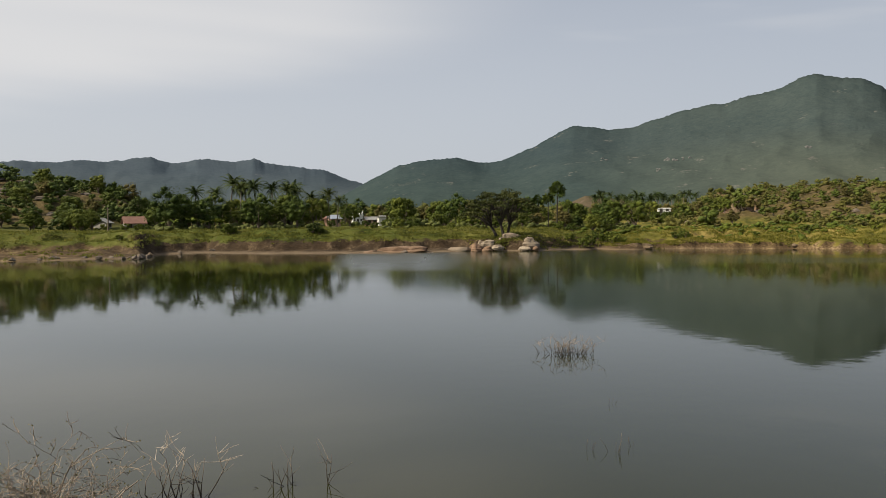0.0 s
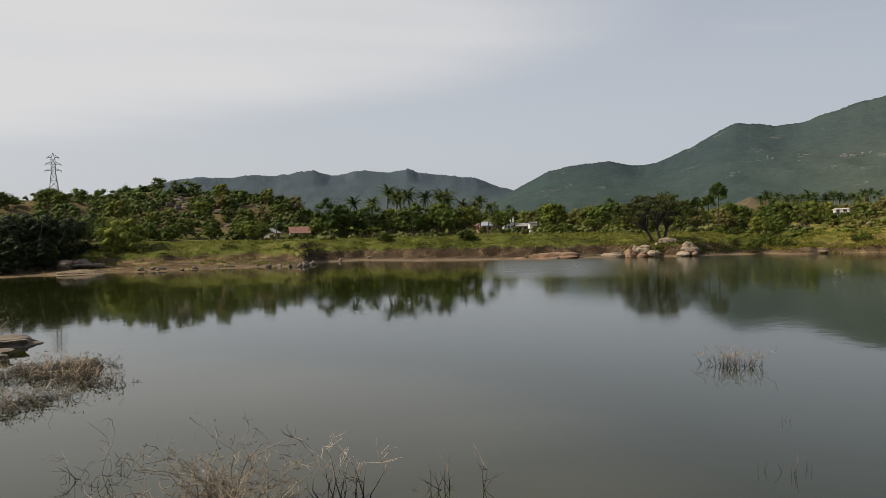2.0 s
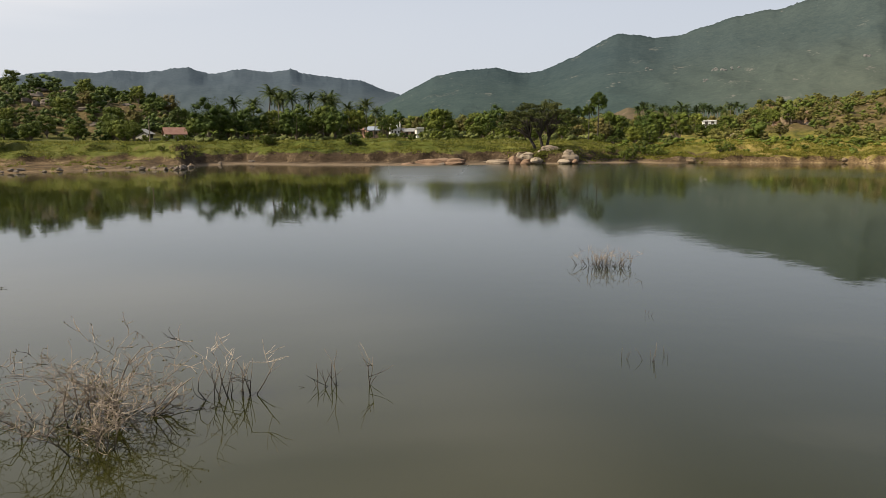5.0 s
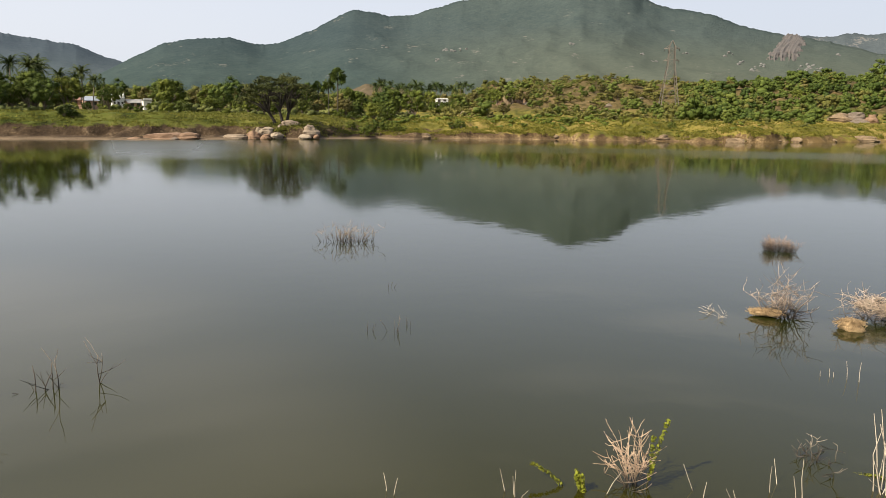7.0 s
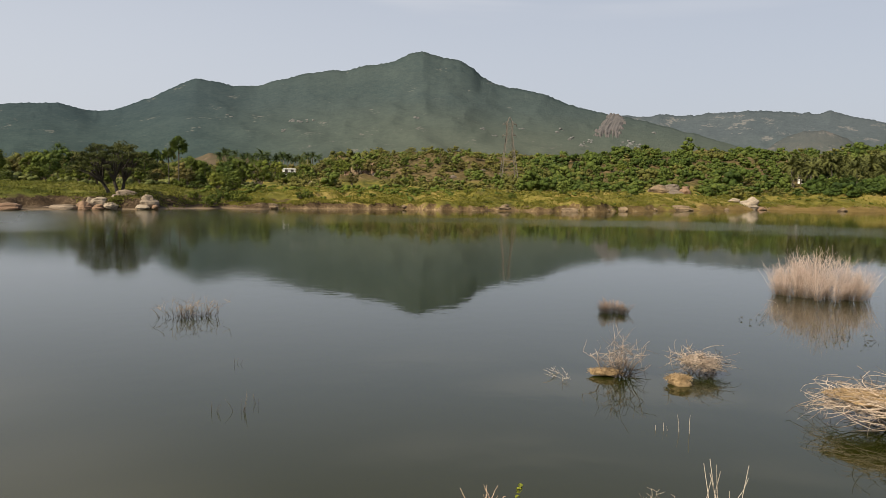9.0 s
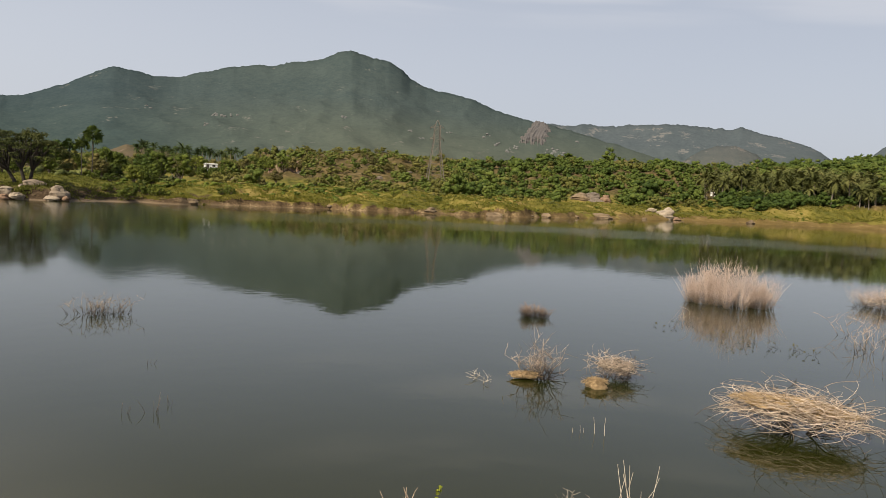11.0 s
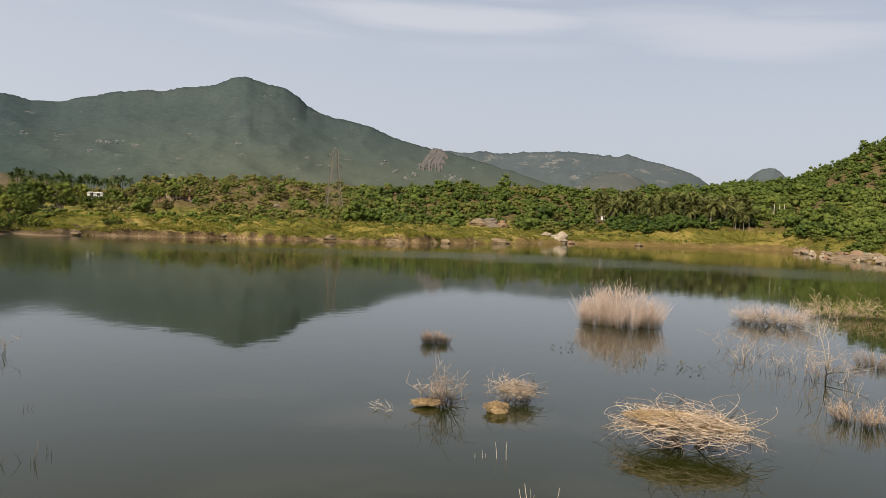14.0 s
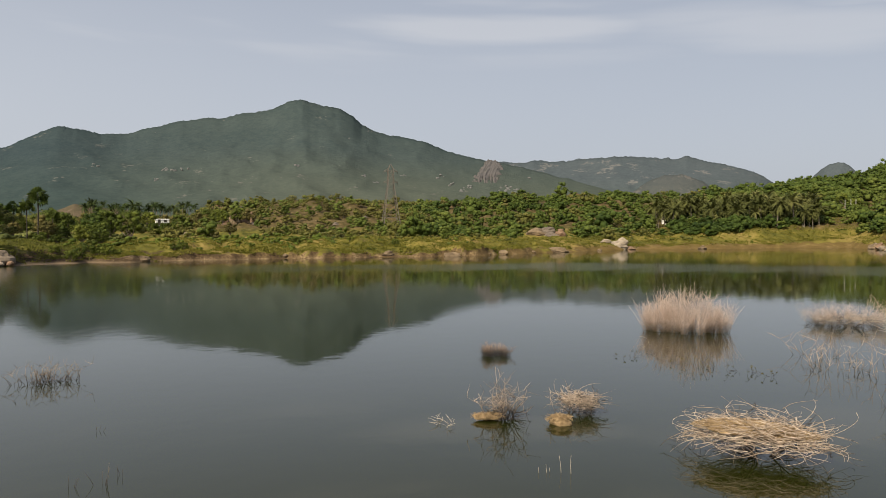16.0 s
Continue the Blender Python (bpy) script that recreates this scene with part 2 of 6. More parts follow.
def ground_material():
    m, nt, bs = material("lake_shore_ground")
    big, mid, fine = noise_of(nt, 0.045, 4.0), noise_of(nt, 0.35, 5.0), noise_of(nt, 2.5, 4.0)
    grass = ramp_of(nt, math_of(nt, "ADD", math_of(nt, "MULTIPLY", big, 0.6), math_of(nt, "MULTIPLY", mid, 0.4)),
                    [(0.37, (0.058, 0.063, 0.012)), (0.50, (0.140, 0.124, 0.024)), (0.62, (0.235, 0.18, 0.055))])
    soil = ramp_of(nt, math_of(nt, "ADD", math_of(nt, "MULTIPLY", mid, 0.6), math_of(nt, "MULTIPLY", fine, 0.4)),
                   [(0.36, (0.020, 0.013, 0.008)), (0.53, (0.050, 0.034, 0.020)), (0.70, (0.16, 0.117, 0.075))])
    # bare soil at the water's edge and on steep cuts
    edge = math_of(nt, "ADD", height_of(nt), math_of(nt, "MULTIPLY", math_of(nt, "SUBTRACT", mid, 0.5), 3.0))
    east = nt.nodes.new("ShaderNodeSeparateXYZ")
    nt.links.new(nt.nodes.new("ShaderNodeNewGeometry").outputs["Position"], east.inputs[0])
    # the village side keeps a taller bare cut
    far_side = math_of(nt, "MULTIPLY", math_of(nt, "SUBTRACT", east.outputs["X"], 24.0), 0.02, True)
    west = math_of(nt, "MULTIPLY", math_of(nt, "ADD", math_of(nt, "MULTIPLY", east.outputs["X"], -1.0), -56.0), 0.06, True)
    far_side = math_of(nt, "MAXIMUM", far_side, math_of(nt, "MULTIPLY", west, 0.75))
    near_side = math_of(nt, "MULTIPLY", math_of(nt, "ADD", east.outputs["X"], 130.0), 0.012, True)
    village = math_of(nt, "MULTIPLY", near_side, math_of(nt, "SUBTRACT", 1.0, far_side))
    edge = math_of(nt, "MULTIPLY", math_of(nt, "ADD", edge, math_of(nt, "SUBTRACT", 0.4, math_of(nt, "MULTIPLY", village, 1.5))), 0.4)
    edge = math_of(nt, "SUBTRACT", edge, math_of(nt, "MULTIPLY", west, 0.42))
    # and the cove under the palm grove is washed out highest
    cove = math_of(nt, "MULTIPLY", math_of(nt, "SUBTRACT", east.outputs["X"], 100.0), 0.014, True)
    edge = math_of(nt, "SUBTRACT", edge, math_of(nt, "MULTIPLY", cove, 0.28))
    tan_soil = ramp_of(nt, math_of(nt, "ADD", math_of(nt, "MULTIPLY", mid, 0.6), math_of(nt, "MULTIPLY", fine, 0.4)),
                       [(0.36, (0.034, 0.022, 0.012)), (0.53, (0.108, 0.072, 0.036)), (0.70, (0.32, 0.235, 0.14))])
    drying = math_of(nt, "ADD", height_of(nt), math_of(nt, "MULTIPLY", math_of(nt, "SUBTRACT", fine, 0.5), 0.5))
    soil = mix_of(nt, ramp_of(nt, drying, [(0.16, (0.75, 0.75, 0.75)), (0.40, (0, 0, 0))]), soil, (0.155, 0.115, 0.077))
    tan_soil = mix_of(nt, math_of(nt, "MULTIPLY", cove, 0.6), tan_soil, (0.135, 0.093, 0.026))
    soil = mix_of(nt, far_side, soil, tan_soil)
    # in places the turf hangs down to the water
    turf = math_of(nt, "MULTIPLY", math_of(nt, "SUBTRACT", noise_of(nt, 0.11, 2.0), 0.53), 2.4)
    edge = math_of(nt, "ADD", edge, math_of(nt, "MULTIPLY", math_of(nt, "MAXIMUM", turf, 0.0), far_side))
    low = ramp_of(nt, edge, [(0.42, (0, 0, 0)), (0.62, (1, 1, 1))])
    steep = ramp_of(nt, math_of(nt, "ADD", slope_of(nt), math_of(nt, "MULTIPLY", math_of(nt, "SUBTRACT", mid, 0.5), 0.16)),
                    [(0.60, (0, 0, 0)), (0.74, (1, 1, 1))])
    cover = mix_of(nt, 1.0, low, steep, "MULTIPLY")
    # dry earth and litter under the hills' scrub
    litter = ramp_of(nt, math_of(nt, "ADD", math_of(nt, "MULTIPLY", mid, 0.6), math_of(nt, "MULTIPLY", fine, 0.4)),
                     [(0.34, (0.030, 0.026, 0.010)), (0.54, (0.092, 0.066, 0.030)), (0.72, (0.20, 0.135, 0.082))])
    up = ramp_of(nt, math_of(nt, "ADD", math_of(nt, "MULTIPLY", height_of(nt), 0.1), math_of(nt, "MULTIPLY", math_of(nt, "SUBTRACT", big, 0.5), 0.5)),
                 [(0.52, (0, 0, 0)), (0.75, (0.9, 0.9, 0.9))])
    # fresher grass on the village side, drier far side, partly a painted light difference
    side = ramp_of(nt, math_of(nt, "ADD", math_of(nt, "MULTIPLY", east.outputs["X"], 0.008), 0.3), [(0.2, (0.45, 0.58, 0.5)), (0.8, (0.95, 0.92, 0.95))])
    grass = mix_of(nt, 1.0, grass, side, "MULTIPLY")
    bare = mix_of(nt, up, soil, litter)
    nt.links.new(mix_of(nt, cover, bare, mix_of(nt, up, grass, litter)), bs.inputs["Base Color"])
    bs.inputs["Roughness"].default_value = 0.95
    bs.inputs["Specular IOR Level"].default_value = 0.1
    nt.links.new(bump_of(nt, math_of(nt, "ADD", mid, math_of(nt, "MULTIPLY", fine, 0.3)), 0.7, 1.0), bs.inputs["Normal"])
    return m


def mountain_material(name, dark, light, rock, spots=0.66, flanks=False):
    """Dry scrub forest with bare rock showing in places, lightened downhill for haze."""
    m, nt, bs = material(name)
    big = noise_of(nt, 0.004, 5.0, 0.6, stretch=(1, 1, 1.6))
    fine = noise_of(nt, 0.05, 6.0, 0.75)
    v = math_of(nt, "ADD", math_of(nt, "MULTIPLY", big, 0.3), math_of(nt, "MULTIPLY", fine, 0.45))
    v = math_of(nt, "ADD", v, math_of(nt, "MULTIPLY", noise_of(nt, 0.16, 3.0, 0.6), 0.25))
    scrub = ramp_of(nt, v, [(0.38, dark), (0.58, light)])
    bare = noise_of(nt, 0.012, 5.0, 0.6, stretch=(1, 1, 1.0))
    fleck = math_of(nt, "MULTIPLY", bare, math_of(nt, "ADD", 0.55, math_of(nt, "MULTIPLY", noise_of(nt, 0.09, 3.0), 0.9)))
    mask = ramp_of(nt, fleck, [(spots, (0, 0, 0)), (spots + 0.07, (0.6, 0.6, 0.6))])
    # haze over the lower slopes, put into the scrub's colour
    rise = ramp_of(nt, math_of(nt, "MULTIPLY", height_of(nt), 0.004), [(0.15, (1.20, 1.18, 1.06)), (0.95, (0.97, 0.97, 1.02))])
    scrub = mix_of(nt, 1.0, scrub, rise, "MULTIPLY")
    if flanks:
        # paler haze on the lower slopes towards the east, mixed into the colour
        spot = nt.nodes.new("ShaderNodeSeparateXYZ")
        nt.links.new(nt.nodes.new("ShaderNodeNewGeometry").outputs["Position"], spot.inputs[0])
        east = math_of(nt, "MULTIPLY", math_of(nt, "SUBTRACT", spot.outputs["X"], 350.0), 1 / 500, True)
        # brighter haze on the eastern flank than on the western, put into the colour
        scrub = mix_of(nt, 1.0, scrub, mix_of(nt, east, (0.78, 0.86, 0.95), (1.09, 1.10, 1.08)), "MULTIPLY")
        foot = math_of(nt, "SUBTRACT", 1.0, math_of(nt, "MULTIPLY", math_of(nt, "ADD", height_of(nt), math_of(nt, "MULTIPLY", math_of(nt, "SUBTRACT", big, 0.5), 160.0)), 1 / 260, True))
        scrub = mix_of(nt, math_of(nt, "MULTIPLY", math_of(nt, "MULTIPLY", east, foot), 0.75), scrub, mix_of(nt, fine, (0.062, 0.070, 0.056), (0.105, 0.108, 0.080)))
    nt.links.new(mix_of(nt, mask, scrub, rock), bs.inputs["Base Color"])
    bs.inputs["Roughness"].default_value, bs.inputs["Specular IOR Level"].default_value = 1.0, 0.0
    nt.links.new(bump_of(nt, fine, 0.5, 8.0), bs.inputs["Normal"])
    return m


WATER, GROUND = water_material(), ground_material()
LEAF = leaf_material("tree_leaves", (0.026, 0.040, 0.009), (0.074, 0.095, 0.016), (0.165, 0.175, 0.032), 0.13)
LEAF_DARK = leaf_material("dark_tree_leaves", (0.018, 0.033, 0.008), (0.052, 0.077, 0.015), (0.120, 0.142, 0.030), 0.11)
LEAF_THORN = leaf_material("dull_thorn_leaves", (0.013, 0.018, 0.006), (0.038, 0.046, 0.013), (0.090, 0.092, 0.026), 0.08)
# near-black because the groves' shade is put into the leaf colour
LEAF_SHADE = leaf_material("shade_dark_grove_leaves", (0.005, 0.010, 0.004), (0.014, 0.023, 0.007), (0.035, 0.046, 0.013), 0.05)
LEAF_SAGE = leaf_material("sage_hill_leaves", (0.046, 0.068, 0.020), (0.115, 0.150, 0.042), (0.21, 0.235, 0.070), 0.16)
LEAF_GREEN = leaf_material("green_hill_leaves", (0.026, 0.042, 0.010), (0.066, 0.092, 0.018), (0.135, 0.155, 0.036), 0.14)
LEAF_LIGHT = leaf_material("fresh_leaves", (0.055, 0.080, 0.014), (0.115, 0.142, 0.022), (0.19, 0.20, 0.035))
LEAF_SHOOT = leaf_material("yellow_green_shoots", (0.12, 0.15, 0.016), (0.22, 0.24, 0.03), (0.34, 0.33, 0.06), 0.35)
LEAF_OLIVE = leaf_material("dry_olive_leaves", (0.050, 0.048, 0.018), (0.098, 0.086, 0.028), (0.17, 0.138, 0.05))
SCRUB = leaf_material("hill_scrub_leaves", (0.033, 0.038, 0.010), (0.082, 0.086, 0.021), (0.165, 0.150, 0.044), 0.12)
SCRUB_DRY = leaf_material("dry_hill_scrub_leaves", (0.034, 0.044, 0.014), (0.088, 0.102, 0.030), (0.180, 0.175, 0.060), 0.12)
GRASS_FRESH = leaf_material("fresh_bank_grass", (0.060, 0.074, 0.016), (0.122, 0.130, 0.027), (0.22, 0.205, 0.052), 0.42)
GRASS = leaf_material("bank_grass", (0.080, 0.088, 0.015), (0.155, 0.149, 0.026), (0.255, 0.215, 0.062), 0.42)
FROND_DRY = leaf_material("sunburnt_palm_fronds", (0.045, 0.054, 0.016), (0.098, 0.104, 0.032), (0.19, 0.178, 0.068))
FROND = leaf_material("palm_fronds", (0.022, 0.036, 0.011), (0.042, 0.062, 0.016), (0.090, 0.100, 0.030))
BARK = plain_material("bark", (0.07, 0.055, 0.04), (0.16, 0.125, 0.09), 2.0, 0.9)
THORN_BARK = plain_material("thorn_bark", (0.016, 0.013, 0.010), (0.045, 0.036, 0.027), 2.0, 0.9)
PALM_BARK = plain_material("palm_bark", (0.085, 0.071, 0.055), (0.19, 0.16, 0.125), 2.0, 0.9)
ROCK = plain_material("granite", (0.08, 0.061, 0.041), (0.28, 0.218, 0.155), 0.5, 0.9, 0.6, 6.0)
EARTH = plain_material("eroded_earth", (0.048, 0.032, 0.018), (0.23, 0.165, 0.10), 0.7, 0.95, 0.7, 5.0)
ROCK_RED = plain_material("red_rock", (0.105, 0.062, 0.037), (0.24, 0.152, 0.095), 0.4, 0.9, 0.6, 5.0)
ROCK_PALE = plain_material("bleached_granite", (0.125, 0.098, 0.070), (0.37, 0.30, 0.22), 0.6, 0.9, 0.6, 6.0)
ROCK_DARK = plain_material("weathered_rock", (0.05, 0.041, 0.033), (0.18, 0.138, 0.104), 0.4, 0.9, 0.6, 4.0)
STRAW = plain_material("straw", (0.14, 0.09, 0.043), (0.43, 0.305, 0.165), 7.0, 0.9, 0.8, 30.0)
TWIG = twig_material("dead_twigs", (0.23, 0.165, 0.115), (0.62, 0.50, 0.39), (0.15, 0.45))
TWIG_TAN = twig_material("tan_dry_stalks", (0.32, 0.215, 0.145), (0.58, 0.43, 0.31), (0.1, 0.4))
STICK = twig_material("bleached_sticks", (0.34, 0.28, 0.215), (0.60, 0.52, 0.43), (-0.1, 0.04))
TWIG_PALE = twig_material("pale_dry_stalks", (0.34, 0.245, 0.19), (0.66, 0.525, 0.44), (0.1, 0.75), (0.11, 0.078, 0.05))
TWIG_RED = twig_material("reddish_dry_stalks", (0.19, 0.125, 0.09), (0.37, 0.265, 0.20), (0.18, 0.5))
TWIG_LEGS = twig_material("half_soaked_branches", (0.28, 0.22, 0.17), (0.56, 0.46, 0.37), (0.35, 1.0))
WET_WOOD = plain_material("wet_dark_wood", (0.014, 0.011, 0.008), (0.05, 0.038, 0.028), 4.0, 0.7, 0.4, 25.0)
TWIG_GREY = twig_material("grey_twigs", (0.19, 0.16, 0.125), (0.43, 0.365, 0.295))
TWIG_BROWN = twig_material("mixed_brown_twigs", (0.05, 0.037, 0.027), (0.34, 0.27, 0.205))
TWIG_MIX = twig_material("mixed_dark_and_bleached_twigs", (0.04, 0.028, 0.022), (0.54, 0.42, 0.325), (0.25, 0.55))
TWIG_DARK = twig_material("grey_brown_twigs", (0.11, 0.088, 0.065), (0.27, 0.22, 0.165))
STEEL = plain_material("galvanised_steel", (0.090, 0.076, 0.062), (0.17, 0.146, 0.122), 1.0, 0.6, 0.0, 9.0, 0.2)
WHITEWASH = plain_material("whitewashed_plaster", (0.50, 0.49, 0.46), (0.72, 0.71, 0.68), 0.6, 0.9, 0.2, 5.0)
PINK_WALL = plain_material("pink_plaster", (0.36, 0.22, 0.17), (0.50, 0.33, 0.26), 0.6, 0.9, 0.2, 5.0)
GREY_WALL = plain_material("grey_plaster", (0.30, 0.28, 0.26), (0.44, 0.42, 0.39), 0.6, 0.9, 0.2, 5.0)
ROOF_RED = plain_material("clay_roof_tiles", (0.13, 0.062, 0.045), (0.22, 0.115, 0.085), 0.9, 0.85, 0.4, 4.0)
ROOF_GREY = plain_material("asbestos_roof_sheet", (0.17, 0.165, 0.16), (0.28, 0.27, 0.26), 0.9, 0.8, 0.2, 4.0)
ROOF_BLUE = plain_material("blue_roof_sheet", (0.20, 0.23, 0.29), (0.29, 0.32, 0.38), 0.9, 0.6, 0.1, 4.0)
DARK_OPENING = plain_material("dark_door_wood", (0.02, 0.017, 0.014), (0.05, 0.04, 0.03), 1.0, 0.8, 0.1, 8.0)
CRAG = plain_material("crag_rock", (0.054, 0.053, 0.052), (0.100, 0.086, 0.082), 0.05, 1.0, 0.5, 0.2)
ROCK_FAR = plain_material("bleached_slope_rock", (0.075, 0.078, 0.076), (0.155, 0.152, 0.146), 0.2, 1.0, 0.3, 1.0)
CONCRETE = plain_material("concrete", (0.36, 0.34, 0.30), (0.52, 0.50, 0.46), 1.0, 0.9, 0.3, 9.0)
# the mountain's scrub is greyed and blued: distance haze in the base colour
MOUNT_MAIN = mountain_material("hazed_mountain_scrub", (0.0330, 0.0462, 0.0465), (0.0508, 0.0643, 0.0598), (0.140, 0.132, 0.118), 0.68, True)
# farther ranges paler and bluer still, with haze put into their colours
MOUNT_BACK = mountain_material("hazed_far_range", (0.0480, 0.0610, 0.0660), (0.0690, 0.0820, 0.0850), (0.165, 0.156, 0.146), 0.60)
MOUNT_BROWN = mountain_material("hazed_brown_hill", (0.046, 0.056, 0.058), (0.066, 0.070, 0.068), (0.125, 0.115, 0.106), 0.58)
MOUNT_PINK = mountain_material("bare_pinkish_hillock", (0.048, 0.046, 0.030), (0.088, 0.068, 0.052), (0.15, 0.11, 0.092), 0.52)
# this range's blue is distance haze painted into the scrub
MOUNT_LEFT = mountain_material("hazed_blue_range", (0.0458, 0.0616, 0.0739), (0.0642, 0.0810, 0.0933), (0.1232, 0.1320, 0.1364), 0.72)


# ---- mesh helpers ----
def mesh_of(name, verts, faces, mat, smooth=False):
    """A mesh from an array of points and an array of three- or four-cornered faces."""
    verts, faces = np.asarray(verts, float), np.asarray(faces, int)
    me = bpy.data.meshes.new(name)
    k = faces.shape[1]
    me.vertices.add(len(verts))
    me.vertices.foreach_set("co", verts.ravel())
    me.loops.add(faces.size)
    me.loops.foreach_set("vertex_index", faces.ravel())
    me.polygons.add(len(faces))
    me.polygons.foreach_set("loop_start", np.arange(0, faces.size, k))
    me.polygons.foreach_set("use_smooth", np.full(len(faces), smooth))
    me.materials.append(mat)
    me.update()
    me.validate()
    return me


def from_bm(name, bm, mat, smooth=False):
    me = bpy.data.meshes.new(name)
    for f in bm.faces:
        f.smooth = smooth
    bm.to_mesh(me)
    bm.free()
    me.materials.append(mat)
    return me


def part(name, me, parent, label=""):
    ob = new(name, me)
    ob.parent = parent
    return tagged(ob, label) if label else ob


def thing(name, m, label, category, group="", me=None, kind=""):
    ob = new(name, me)
    ob.matrix_basis = m
    return tagged(ob, label, category, group, kind)


def stand(az, r, turn=0.0, scale=1.0, sink=0.0, z=None):
    """A pose on the ground (or at height z) at that heading and distance."""
    p = place(az, r)
    p.z = (ground_z(az, r) if z is None else z) - sink
    s = scale if isinstance(scale, tuple) else (scale,) * 3
    return Matrix.LocRotScale(p, Euler((0, 0, radians(turn))), s)


def polar_grid(azs, rs, height):
    a, r = np.meshgrid(np.radians(azs), rs, indexing="ij")
    z = height(np.degrees(a), r)
    v = np.stack([r * np.sin(a), r * np.cos(a), z], -1).reshape(-1, 3)
    n, m = a.shape
    i = (np.arange(n - 1)[:, None] * m + np.arange(m - 1)[None]).ravel()
    return v, np.stack([i, i + 1, i + m + 1, i + m], 1)


def wobble(x, y, size, seed=0):
    """Smooth random relief, about -1 to 1, from a few crossing waves."""
    g = np.random.default_rng(seed)
    out = 0
    for k in range(9):
        th, ph, f = g.uniform(0, 6.283), g.uniform(0, 6.283), g.uniform(0.6, 2.2) / size
        out = out + np.sin(f * 6.283 * (x * np.cos(th) + y * np.sin(th)) + ph + 0.9 * np.sin(f * 2.1 * (x - y) + k))
    return out / 4.0


def ease(t):
    t = np.clip(t, 0, 1)
    return t * t * (3 - 2 * t)


# ---- the land: lake bed, banks, low hills, plain ----
SHORE = ((-70, 60), (-58, 95), (-50, 135), (-44, 145), (-34, 144), (-26, 146), (-22.6, 141), (-21.2, 160), (-18, 165),
         (-13, 152), (-9, 150), (-5, 146), (0, 150), (2.2, 152.5), (4, 152), (7, 153), (7.8, 156), (11, 156), (12, 163), (13.2, 157), (20, 164), (29, 168),
         (39, 172), (43, 186), (46.5, 201), (52.6, 236), (59, 247), (65, 276), (66.8, 284), (68.2, 258), (69.4, 222), (72.6, 198),
         (80, 130), (95, 60))
# heading: height and distance behind the shore of the foot of the cut, its head, and the top of the bank
BANK = ((-70, 0.6, 10, 1.2, 14, 4.6, 34), (-36, 0.8, 13, 1.3, 19, 5.0, 32), (-24, 0.7, 9, 1.4, 13, 4.4, 22), (-20, 0.55, 6, 2.2, 7.6, 4.3, 17),
        (-6, 0.6, 8, 2.3, 9.6, 4.45, 20), (1, 0.6, 7, 2.2, 9, 4.4, 20), (2.0, 0.8, 5, 2.4, 8, 4.3, 21), (2.7, 1.6, 1.2, 2.4, 4, 4.0, 20), (6.9, 1.9, 1.2, 2.7, 4, 4.0, 20), (7.7, 0.6, 6, 2.0, 9, 4.2, 21), (11, 0.5, 3, 1.0, 9, 3.4, 26),
        (13.5, 1.0, 0.9, 1.5, 3, 3.0, 18), (29, 1.15, 0.9, 1.8, 3.4, 3.2, 18), (41, 1.1, 0.9, 1.7, 3.4, 3.1, 18),
        (52, 0.8, 1.5, 1.3, 5, 2.8, 22), (66, 0.6, 1.5, 1.1, 5, 4.5, 24), (70, 0.4, 4, 0.9, 12, 4.3, 46), (80, 1.0, 4, 2.0, 10, 5.0, 40))
HILL_LEFT = ((-90, 2.2), (-60, 2.6), (-41, 2.75), (-36, 2.85), (-33, 3.25), (-28, 3.15), (-25.5, 2.7), (-23.5, 1.9), (-21.5, 0.8), (-19, 0.0))
HILL_MID = ((16, 0.0), (19, 0.7), (21, 1.6), (24, 2.16), (28, 2.42), (33, 2.05), (37.6, 1.9), (40, 2.08), (44, 2.46), (50, 2.55),
            (57, 2.55), (66, 2.6), (90, 2.4))
HILL_RIGHT = ((56, 0.0), (59, 2.0), (61.8, 2.65), (64.5, 3.15), (66.7, 3.2), (67.8, 3.55), (68.9, 4.1), (71.3, 5.15), (72.6, 5.7), (78, 7.0), (90, 8.0), (110, 6.0))
FACING, DAM_TOP = 15.0, 4.4


def along(table, az, col=1):
    return np.interp(az, [row[0] for row in table], [row[col] for row in table])


def terraced(u, az):
    """The village bank climbs in two steps with a shelf between; the far bank in one."""
    two = 0.52 * ease(u / 0.42) + 0.48 * ease((u - 0.62) / 0.38)
    return np.where(az < 9, two, ease(u))


